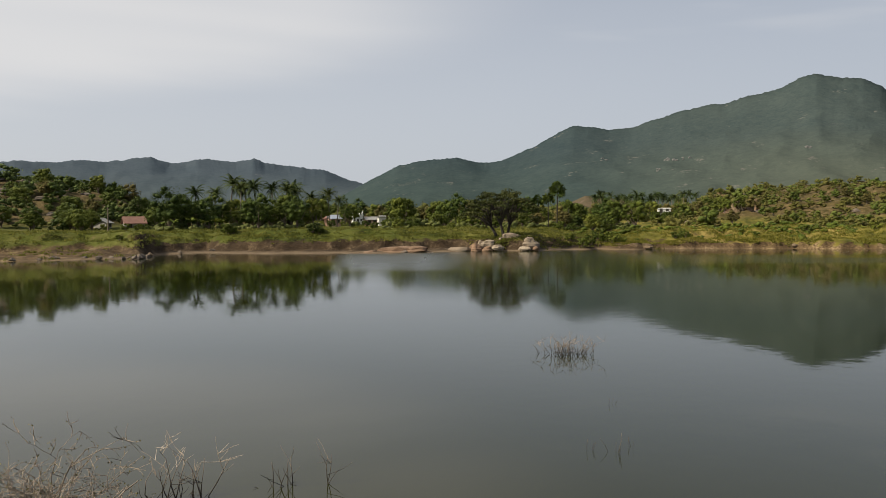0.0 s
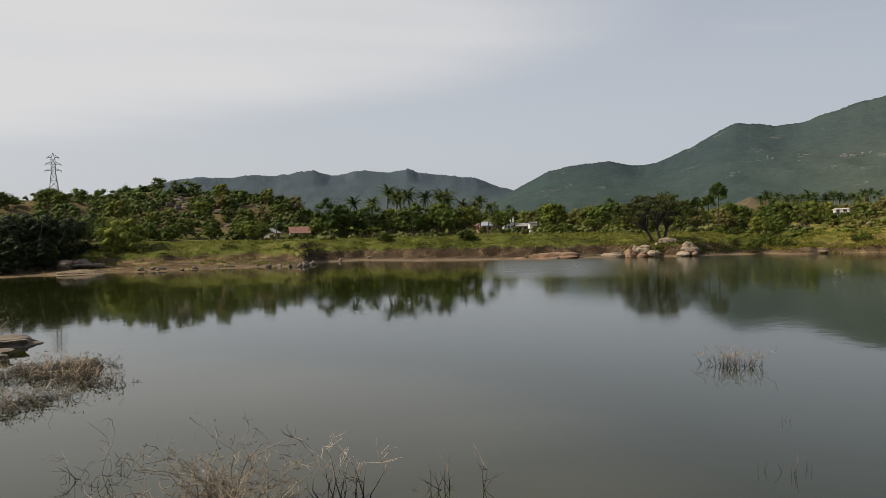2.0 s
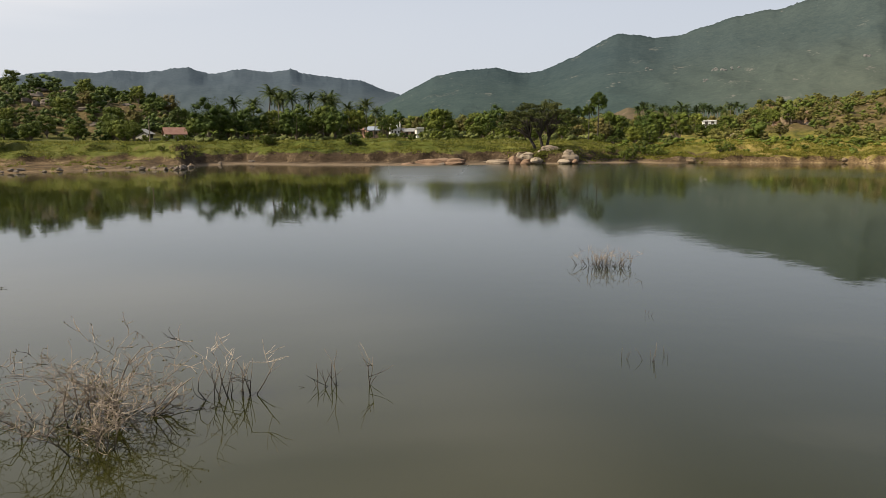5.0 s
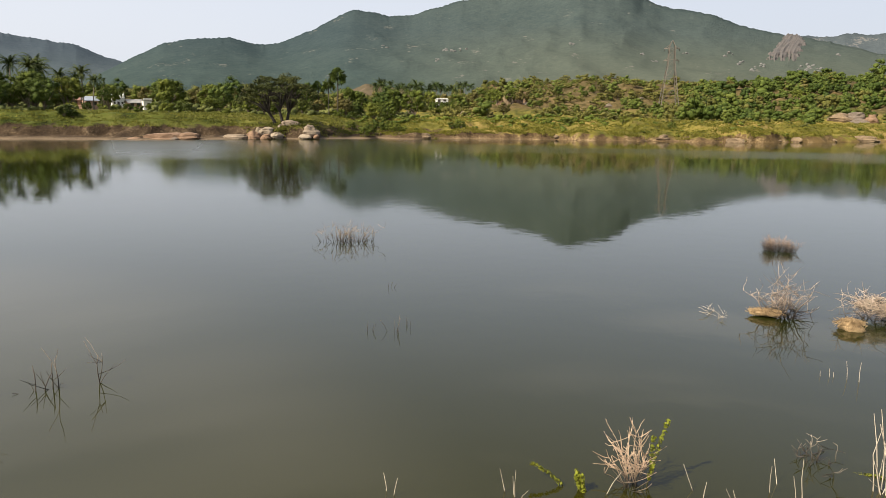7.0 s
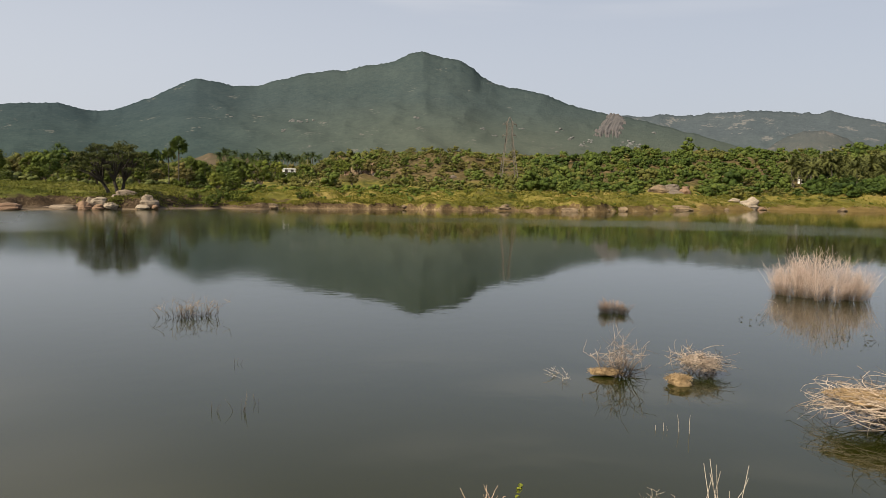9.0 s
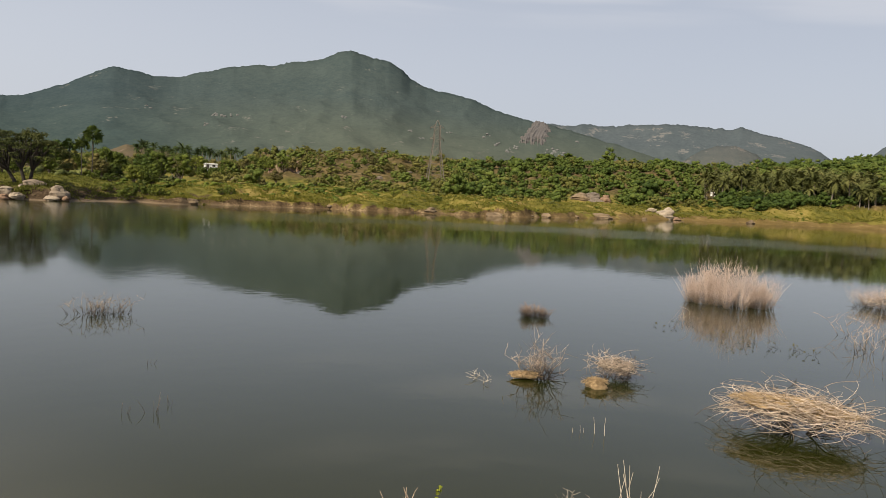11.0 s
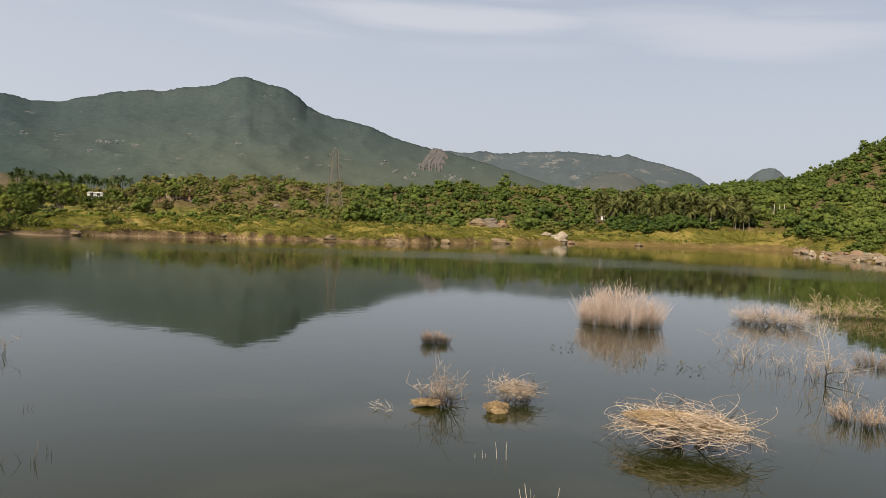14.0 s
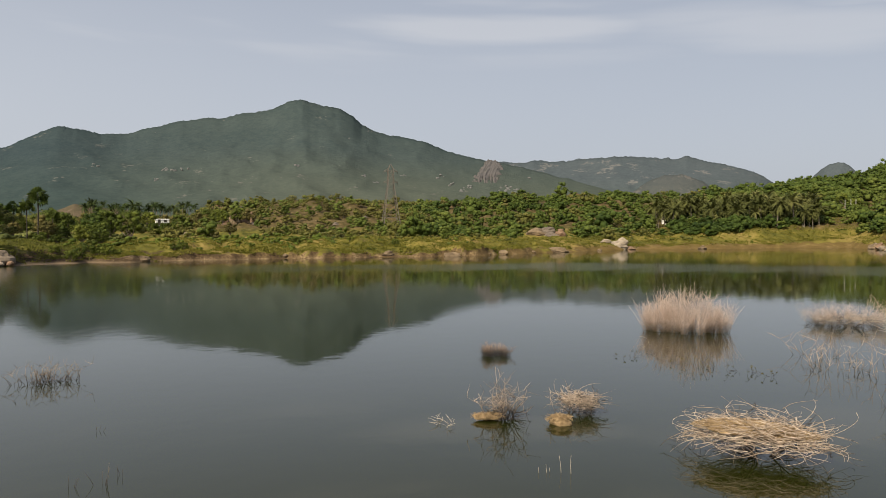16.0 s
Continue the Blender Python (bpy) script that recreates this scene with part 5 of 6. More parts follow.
for az, r, size, z, mat, turn in ((2.6, 152.6, (3.0, 2.6, 2.4), 0.0, ROCK_RED, 0), (3.5, 154.0, (3.0, 2.6, 2.1), 1.1, ROCK_PALE, 0), (2.95, 154.0, (2.6, 2.2, 2.4), 0.6, ROCK, 20), (4.35, 152.2, (3.0, 2.2, 1.9), 0.3, ROCK_PALE, 30),
                                  (3.5, 152.2, (2.8, 2.0, 1.7), 0.0, ROCK_RED, 15), (6.7, 154.5, (4.4, 3.8, 3.6), 0.7, ROCK, 10), (5.4, 156.6, (5.4, 3.2, 2.0), 2.3, ROCK, 0), (6.45, 152.0, (3.0, 2.0, 1.3), 0.1, ROCK_PALE, 0),
                                  (7.2, 152.8, (1.6, 1.4, 1.3), 0.2, ROCK_RED, 40), (4.6, 156.0, (1.8, 1.5, 1.4), 1.9, ROCK_PALE, 60)):
    rock(az, r, size, mat, "rounded pale granite boulder under the thorn tree", turn, group="boulders under the thorn tree", sink=0.28, z=z, rough=0.24)
rock(1.4, 153, (5.4, 3.0, 2.2), ROCK, "flat pale rock at the water's edge", z=0.0, flat=0.2)
rock(0.2, 155, (3.0, 2.4, 0.9), ROCK, "flat pale rock at the water's edge", z=0.1, flat=0.2)
rock(-3.9, 151, (9.5, 5.0, 3.8), ROCK_RED, "low reddish rock hump at the water's edge", z=0.0, sink=0.5)
rock(-2.0, 150, (5.5, 3.4, 1.9), ROCK_RED, "low reddish rock at the water's edge", z=0.0)
rock(-3.0, 148.5, (1.6, 1.2, 0.9), ROCK_DARK, "small dark stone at the water's edge", z=0.0)
rock(-5.7, 149, (3.5, 2.4, 0.9), ROCK_RED, "low reddish rock at the water's edge", z=0.0)
rock(-39.0, 156.4, (5.0, 4.0, 2.6), ROCK, "grey weathered boulder below the dark grove", 10, z=0.9, sink=0.3, rough=0.3)
rock(-37.9, 156, (4.2, 3.4, 2.2), ROCK_DARK, "grey weathered boulder below the dark grove", 50, z=0.9, sink=0.3, rough=0.3)
rock(-37.0, 157, (2.6, 2.0, 1.2), ROCK, "small pale boulder beside the grey one", 30, z=1.0, sink=0.3, rough=0.22)
rock(-38.4, 146.5, (10.0, 6.0, 1.5), EARTH, "flat muddy rock slab in the shallows", z=0.0, sink=0.5, rough=0.3)
for k, az in enumerate((-36.4, -34.2, -33.9, -33.4, -33.1, -32.8, -31.4, -30.5, -28.9, -28.0, -26.1, -25.2, -24.4, -23.6, -23.1, -22.5, -22.3, -19.8, -17.5)):
    rock(az, float(along(SHORE, az)) + 0.5 + (k * 1.7) % 3.1, (0.7 + (k * 0.77) % 1.4, 0.6 + (k * 0.53) % 1.0, 0.5 + (k * 0.31) % 0.6), ROCK_DARK, "small stone on the muddy shore", 40 * k, group="shore stones")
rock(51.0, 231.5, (9.5, 5.5, 4.6), ROCK_PALE, "pale sunlit boulder heap by the water", 15, z=0.5, sink=0.42, rough=0.2)
rock(51.5, 234, (4.4, 3.4, 3.6), ROCK_PALE, "pale sunlit boulder by the water", z=1.6, sink=0.3, rough=0.2)
rock(50.3, 231, (4.5, 3.0, 1.7), ROCK_PALE, "pale sunlit boulder by the water")
rock(52.1, 233, (4.0, 3.0, 1.5), ROCK_RED, "reddish boulder by the water")
rock(71.9, 209, (17, 8, 2.6), EARTH, "pale rubble slab of the stony point", 30, z=0.3, sink=0.4, rough=0.3, flat=0.18)
for k in range(64):
    az = g.uniform(68.2, 74.0)
    w = g.uniform(0.9, 2.5) * (1.7 if k % 6 == 0 else 1.0)
    rock(az, float(along(SHORE, az)) + 13 * g.random() ** 2 - 0.5, (w, w * 0.8, w * 0.6), (ROCK, EARTH, ROCK, ROCK_RED, ROCK_PALE)[k % 5], "tumbled granite boulder on the stony point", g.uniform(0, 90), group="boulders on the stony point")
rock(45.9, 262, (6.5, 5, 5.2), ROCK_DARK, "reddish rock outcrop among hill scrub", sink=0.3, rough=0.3, flat=0.22)
rock(46.7, 263, (5, 5, 5.4), ROCK_RED, "reddish rock outcrop among hill scrub", sink=0.3, rough=0.3, flat=0.25)
rock(45.0, 259, (8, 5, 3.8), EARTH, "weathered brown rock below the outcrop", sink=0.35, rough=0.3)
rock(46.2, 257, (7, 4, 2.6), ROCK_DARK, "weathered brown rock below the outcrop", rough=0.3)
rock(18.5, 288, (3.4, 2.6, 2.0), ROCK, "pale boulder at the low hill's end", rough=0.25)
for az, r, size in ((21.3, 312, (5, 4, 6.0)), (21.9, 316, (6, 4, 7.5)), (22.6, 318, (4.5, 4, 5.5)), (23.2, 322, (4, 3, 6.5))):
    rock(az, r, size, (ROCK_RED, EARTH)[size[0] == 6], "reddish split rock face on the low hill", 20 * az, sink=0.35, rough=0.34, group="low hill cliff")
g = np.random.default_rng(91)
for k in range(34):
    az = 13.5 + 54 * (k + g.random()) / 34
    w = g.uniform(0.8, 2.6) * (1.5 if k % 5 == 0 else 1.0)
    rock(az, float(along(SHORE, az)) + g.uniform(-0.4, 1.8), (w * 1.5, w * 0.7, min(w * g.uniform(0.5, 0.9), 1.9)), EARTH, "eroded lump of earth at the bank's foot", g.uniform(-25, 25), z=g.uniform(-0.3, 0.3), group="bank foot lumps", rough=0.24)
for k in range(26):
    az, r = g.uniform(-34, -23), g.uniform(225, 300)
    rock(az, r, (g.uniform(2.5, 5), g.uniform(2, 4), g.uniform(1.5, 3)), ROCK_DARK, "weathered boulder on the scrub hill", g.uniform(0, 90), group="hill boulders")
for k in range(12):
    az, r = g.uniform(20, 40), g.uniform(300, 430)
    rock(az, r, (g.uniform(2.5, 5), g.uniform(2, 3), g.uniform(1.2, 2.2)), ROCK_DARK, "weathered boulder on the low hill", g.uniform(0, 90), group="low hill boulders", rough=0.32, sink=0.4)
for k in range(22):
    az = g.uniform(-23.0, -21.5)
    w = g.uniform(0.4, 1.5)
    rock(az, float(along(SHORE, az)) + g.uniform(-1.0, 4.0), (w, w * 0.8, w * 0.7), (ROCK_DARK, EARTH)[k % 3 == 0], "dark rubble stone at the spit's end", g.uniform(0, 90), group="spit rubble", rough=0.25)
# pale flat rock in the bank's grass
rock(22.0, 178, (4.6, 2.4, 0.9), ROCK, "pale flat rock in the grass", sink=0.3, flat=0.2)
# bare pinkish cliff on the mountain's shoulder, widening downhill
def crag():
    azs, rs = np.arange(39.4, 44.0, 0.04), np.arange(2050, 2608, 6.0)

    def height(az, r):
        x, y = r * np.sin(np.radians(az)), r * np.cos(np.radians(az))
        base = MAIN_HEIGHT(az, r)
        el = np.degrees(np.arctan2(base - 6, r))
        down = (5.45 - el) / 1.6
        fray = 0.16 * wobble(x, y, 60, 82) + 0.12 * wobble(x, y, 18, 83)
        left, right = az - (41.3 - 1.15 * down), (42.0 + 0.95 * np.minimum(down, 0.35) - 0.75 * np.maximum(down - 0.35, 0)) - az
        inside = np.minimum(np.minimum(left, right), 1.3 * (0.98 - down) + 0.14 * wobble(az * 60, r * 0, 18, 86)) + fray
        ribs = np.abs(wobble(az * 70 + down * 60, r * 0.05, 20, 84)) * 3.0 + 1.0 * wobble(x, y, 16, 85)
        return base + np.clip(inside * 40, -9, 5) + np.where(inside > 0, ribs, 0)

    v, f = polar_grid(azs, rs, height)
    thing("crag", Matrix(), "bare pinkish cliff on the mountain's shoulder", "cliff", me=mesh_of("crag", v, f, CRAG, True))


def on_slope(az, el):
    """The place on the mountain's face that shows at that elevation."""
    rs = np.arange(1320, 2600, 6.0)
    seen = np.degrees(np.arctan2(MAIN_HEIGHT(np.full(len(rs), az), rs) - 6, rs))
    return float(rs[np.argmax(seen > el)])


def slope_boulders():
    """Clusters of bleached boulders shining out of the mountain's scrub."""
    g = np.random.default_rng(58)
    vs, fs, n = [], [], 0
    for az, el, count, wide in ((38.5, 3.58, 4, 0.2), (39.3, 3.1, 4, 0.2), (39.9, 3.36, 6, 0.22), (42.6, 3.1, 6, 0.25), (43.0, 3.35, 7, 0.25), (43.2, 3.07, 5, 0.25), (44.4, 4.0, 3, 0.12), (37.6, 4.18, 4, 0.18),
                                (16.8, 4.55, 4, 0.25), (17.3, 4.49, 4, 0.2), (18.2, 4.62, 3, 0.2), (16.4, 3.75, 4, 0.12), (31.6, 4.26, 5, 0.12), (32.4, 3.72, 3, 0.1), (34.6, 4.28, 4, 0.12), (12.5, 4.6, 3, 0.2), (26.5, 4.9, 3, 0.2)):
        for k in range(count):
            a, e = az + g.normal() * wide, el + g.normal() * wide * 0.45
            r = on_slope(a, e)
            size = g.uniform(1.6, 4.6) * r / 1700
            lv, lf = LUMPS[2]
            p = lv * g.uniform(0.8, 1.15, (len(lv), 1)) * size * np.array([1.1, 0.8, 0.75])
            vs.append(p + np.array([*place(a, r)[:2], float(MAIN_HEIGHT(np.array([a]), np.array([r]))[0])]))
            fs.append(lf + n)
            n += len(lv)
    thing("slope_boulders", Matrix(), "bleached boulders in the mountain's scrub", "boulders", me=mesh_of("slope_boulders", np.concatenate(vs), np.concatenate(fs), ROCK_FAR), kind="stuff")


slope_boulders()
crag()


# ---- pylons ----
def bar(a, b, w=0.09):
    return tube([a, b], [w, w], 4)


def pylon(m, h, foot, label, levels, arms, reach, w=0.1, slim=0.13):
    tower = thing("power_pylon", m, label, "pylon")
    waist = 0.70 * h

    def half(z):
        return foot / 2 + (foot * slim - foot / 2) * min(z / waist, 1.0)

    corners = ((1, 1), (-1, 1), (-1, -1), (1, -1))
    for sx, sy in corners:
        v, f = tube([(sx * half(z), sy * half(z), z - 0.5 * (z == 0)) for z in (0, waist, h * 0.9)] + [(sx * half(h) * 0.1, sy * half(h) * 0.1, h)], [w * 1.3, w * 1.2, w, w * 0.8], 4)
        part("leg", mesh_of("leg", v, f, STEEL), tower)
    zs = [h * 0.9 * (1 - (1 - i / levels) ** 1.35) for i in range(levels + 1)]
    pieces = []
    for z0, z1 in zip(zs, zs[1:]):
        for (ax, ay), (bx, by) in zip(corners, corners[1:] + corners[:1]):
            p, q = half(z0), half(z1)
            pieces += [bar((ax * p, ay * p, z0), (bx * q, by * q, z1), w * 0.4), bar((bx * p, by * p, z0), (ax * q, ay * q, z1), w * 0.4), bar((ax * q, ay * q, z1), (bx * q, by * q, z1), w * 0.4)]
    v, f = joined(pieces)
    part("bracing", mesh_of("bracing", v, f, STEEL), tower)
    for z, k in arms:
        for s in (-1, 1):
            tip, q = (s * reach * k, 0, h * z), half(h * z)
            pieces = [bar((s * q, q, h * z), tip, w * 0.8), bar((s * q, -q, h * z), tip, w * 0.8), bar((s * q, 0, h * z + 1.1), tip, w * 0.8)]
            v, f = joined(pieces)
            arm = part("cross_arm", mesh_of("cross_arm", v, f, STEEL), tower)
            v, f = tube([(tip[0], 0, tip[2] - 0.12 * i) for i in range(9)], [w * (0.4, 0.9)[i % 2] for i in range(9)], 6)
            part("insulator", mesh_of("insulator", v, f, DARK_OPENING), arm, "hanging string of dark insulators")


pylon(stand(33.7, 292, 10 - 33.7, 1.0, 0.3), 25.5, 7.0, "tall steel lattice pylon standing on the grassy bank", 7, ((0.885, 1.0), (0.715, 1.0)), 2.7, 0.13, 0.16)
pylon(stand(-39.6, 400, 40, 1.0, 0.3), 6 + 400 * math.tan(radians(6.1)) - ground_z(-39.6, 400), 6.8, "tall steel lattice pylon behind the scrub hill", 8, ((0.93, 0.75), (0.82, 1.0), (0.71, 1.05)), 3.4, 0.17)


# ---- buildings ----
def box(x0, y0, z0, x1, y1, z1, bevel=0.03):
    bm = bmesh.new()
    bmesh.ops.create_cube(bm, size=1.0, matrix=Matrix.LocRotScale(((x0 + x1) / 2, (y0 + y1) / 2, (z0 + z1) / 2), None, (x1 - x0, y1 - y0, z1 - z0)))
    bmesh.ops.bevel(bm, geom=bm.edges[:], offset=bevel, segments=1, affect="EDGES")
    return bm


def gable_roof(w, d, eave, rise, over=0.5, thick=0.14):
    bm = bmesh.new()
    a, b = w / 2 + over, d / 2 + over
    prof = [(-b, eave - rise * over / (d / 2)), (0, eave + rise), (b, eave - rise * over / (d / 2)), (b, eave - rise * over / (d / 2) + thick), (0, eave + rise + thick * 1.3), (-b, eave - rise * over / (d / 2) + thick)]
    ends = [[bm.verts.new((s * a, y, z)) for y, z in prof] for s in (-1, 1)]
    for i in range(6):
        j = (i + 1) % 6
        bm.faces.new((ends[0][i], ends[0][j], ends[1][j], ends[1][i]))
    for e in ends:
        bm.faces.new((e[0], e[1], e[4], e[5]))
        bm.faces.new((e[1], e[2], e[3], e[4]))
    bmesh.ops.recalc_face_normals(bm, faces=bm.faces[:])
    return bm


def house(az, r, w, d, wall, rise, wall_mat, roof_mat, label, turn=0.0, z=None, openings=((-0.25, 1.0, 0, 2.0), (0.22, 1.1, 0.9, 1.0)), shape="gable"):
    ob = thing("house", stand(az, r, -az + turn, 1.0, 0.15, z), label, "house")
    part("wall", from_bm("wall", box(-w / 2, -d / 2, -0.8, w / 2, d / 2, wall), wall_mat), ob)
    if shape == "gable":
        part("roof", from_bm("roof", gable_roof(w, d, wall, rise), roof_mat), ob)
        bm = bmesh.new()
        for s in (-1, 1):
            tri = [bm.verts.new((s * (w / 2 - 0.01), y, q)) for y, q in ((-d / 2, wall - 0.02), (d / 2, wall - 0.02), (0, wall + rise - 0.02))]
            bm.faces.new(tri)
        bmesh.ops.solidify(bm, geom=bm.faces[:], thickness=0.12)
        part("gable", from_bm("gable", bm, wall_mat), ob)
    else:
        part("roof", from_bm("roof", box(-w / 2 - 0.25, -d / 2 - 0.25, wall, w / 2 + 0.25, d / 2 + 0.25, wall + 0.16), roof_mat), ob)
        part("parapet", from_bm("parapet", box(-w / 2, -d / 2, wall + 0.16, w / 2, -d / 2 + 0.15, wall + 0.16 + rise), wall_mat), ob)
    for k, (x, ow, z0, oh) in enumerate(openings):
        kind = "door" if z0 == 0 else "window"
        part(kind, from_bm(kind, box(x * w - ow / 2, -d / 2 - 0.06, z0 + 0.02, x * w + ow / 2, -d / 2 + 0.05, z0 + oh, 0.01), DARK_OPENING), ob)
    return ob


house(-22.85, 222, 5.2, 5.0, 2.0, 1.6, GREY_WALL, ROOF_RED, "small house with a clay-tiled red roof behind the bank", 8, z=5.0)
house(-25.0, 218, 2.6, 4.5, 2.1, 1.1, GREY_WALL, ROOF_GREY, "small hut with a grey sheet roof", 60, z=5.0)
house(-8.4, 246, 3.6, 4.0, 2.4, 1.0, PINK_WALL, ROOF_BLUE, "small house with a blue sheet roof", 12, z=5.6)
house(-9.0, 250, 4.0, 4.0, 2.4, 0.6, PINK_WALL, ROOF_RED, "small plastered house with a red roof", -10, z=5.6)
house(-5.6, 246, 4.0, 3.5, 1.9, 0.8, PINK_WALL, ROOF_GREY, "small pink plastered house with a grey sheet roof", 15, z=5.6)
house(-4.75, 240, 2.4, 3.0, 2.5, 0.5, WHITEWASH, ROOF_GREY, "small whitewashed flat-roofed outhouse by the temple", 10, z=5.6, shape="flat", openings=((0.1, 0.8, 0, 1.8),))
house(16.8, 288, 4.6, 3.5, 1.7, 0.3, WHITEWASH, CONCRETE, "low whitewashed farm building among palms", 5, shape="flat", z=8.8)
house(54.6, PUMP_R, 2.3, 2.2, 1.3, 0.2, WHITEWASH, CONCRETE, "small white pump house below the hill", 5, shape="flat", openings=())


def temple():
    ob = thing("temple", stand(-6.65, 258, 6.65 + 8, 0.66, 0.15, 6.4), "small whitewashed temple with pinnacles on its parapet", "temple")
    part("wall", from_bm("wall", box(-2.8, -2.4, -1.5, 2.8, 2.4, 3.9), WHITEWASH), ob)
    part("cornice", from_bm("cornice", box(-3.0, -2.6, 3.9, 3.0, 2.6, 4.15), WHITEWASH), ob)
    for x, h in ((-2.6, 1.3), (-0.9, 0.9), (0.9, 0.9), (2.4, 2.0)):
        bm = box(x - 0.38, -2.5, 4.15, x + 0.38, -1.8, 4.15 + h * 0.6)
        bmesh.ops.create_cone(bm, cap_ends=True, segments=8, radius1=0.42, radius2=0.08, depth=h * 0.6, matrix=pose(x, -2.15, 4.15 + h * 0.9))
        part("pinnacle", from_bm("pinnacle", bm, WHITEWASH), ob)
    part("door", from_bm("door", box(-0.5, -2.46, 0, 0.5, -2.3, 2.1, 0.01), DARK_OPENING), ob)
    for x in (-1.7, 1.7):
        part("window", from_bm("window", box(x - 0.4, -2.46, 1.0, x + 0.4, -2.3, 2.0, 0.01), DARK_OPENING), ob)


temple()


def pole(az, r, h, label, mat=CONCRETE, w=0.14, arm=True, name="utility_pole"):
    ob = thing(name, stand(az, r, 20, 1.0, 0.3), label, "pole")
    v, f = tube([(0, 0, 0), (0.03, 0, h * 0.5), (0, 0, h)], [w, w * 0.85, w * 0.65], 7)
    part("post", mesh_of("post", v, f, mat, True), ob)
    if arm:
        part("cross_arm", from_bm("cross_arm", box(-0.6, -0.06, h - 0.6, 0.6, 0.06, h - 0.48, 0.01), STEEL), ob)


pole(-24.55, 178, 6 + 178 * math.tan(radians(1.4)) - ground_z(-24.55, 178), "slender wooden pole on the grassy bank", BARK, 0.16, False)
for az in (66.5, 66.85, 67.15):
    pole(az, 330, 6 + 330 * math.tan(radians(2.1)) - ground_z(az, 330), "pale concrete post below the hill", CONCRETE, 0.13, False, "concrete_post")
pole(72.27, 206, 1.9, "short weathered marker post on the stony point", GREY_WALL, 0.11, False, "marker_post")


# ---- drowned bushes and reeds in the lake ----
def grow(g, p, d, length, rad, depth, out, curl, droop, kids, wander):
    """A wandering branch and its side branches, gathered in out as tubes."""
    n = 4 if depth else 3
    pts, rs = [p.copy()], [rad]
    step = length / n
    for i in range(n):
        d = (d + Vector((g.gauss(0, wander), g.gauss(0, wander), g.gauss(0, wander * 0.7) + curl - droop * (i + 1) / n))).normalized()
        p = p + d * step
        if p.z < 0.03:
            p.z, d.z = 0.03, abs(d.z) * 0.3
        pts.append(p.copy())
        rs.append(max(rad * (1 - 0.6 * (i + 1) / n), 0.004))
    out.append(tube(pts, rs, 4 if depth > 1 else 3))
    if depth:
        for k in range(kids):
            i = g.randint(1, n)
            side = Vector((g.gauss(0, 1), g.gauss(0, 1), g.gauss(0.15, 0.6))).normalized()
            grow(g, pts[i], (d * 0.55 + side * 0.8).normalized(), length * g.uniform(0.4, 0.75), max(rs[i] * 0.7, 0.008), depth - 1, out, curl, droop, kids, wander)


def dead_bush(az, r, label, seed, stems, length, spread, rad=0.016, depth=2, kids=3, curl=0.05, droop=0.0, wander=0.22, mat=None, foot=0.15, lean=(0, 0), leaf=None, leaves=0, name="dead_bush", squash=1.0, z=0.0):
    g = random.Random(seed)
    ob = thing(name, stand(az, r, -az, 1.0, 0, z - 0.25), label, "dead bush" if name == "dead_bush" else name.replace("_", " "))
    mat = mat or TWIG
    tips = []
    for k in range(stems):
        a = 6.283 * (k + g.random()) / stems
        lean_out = g.uniform(0.15, 1.0) * spread
        d = Vector((math.cos(a) * lean_out + lean[0], math.sin(a) * lean_out * squash + lean[1], 1.0)).normalized()
        p = Vector((math.cos(a) * foot * g.random(), math.sin(a) * foot * g.random() * squash, 0))
        out = []
        grow(g, p, d, length * g.uniform(0.6, 1.1) + 0.25, rad * g.uniform(0.7, 1.1), depth, out, curl, droop, kids, wander)
        tips += [tuple(t[0][-1]) for t in out]
        v, f = joined(out)
        part("branch", mesh_of("branch", v, f, mat, True), ob)
    if leaf:
        tips = np.array(tips)
        tips = tips[tips[:, 2] > 0.35]
        v, f = leaf_cards(np.random.default_rng(seed), tips, np.full(len(tips), 0.06), leaves, 0.04 if r < 40 else 0.10)
        tagged(part("foliage", mesh_of("foliage", v, f, leaf), ob, "few small green leaves"), kind="stuff")
    return ob


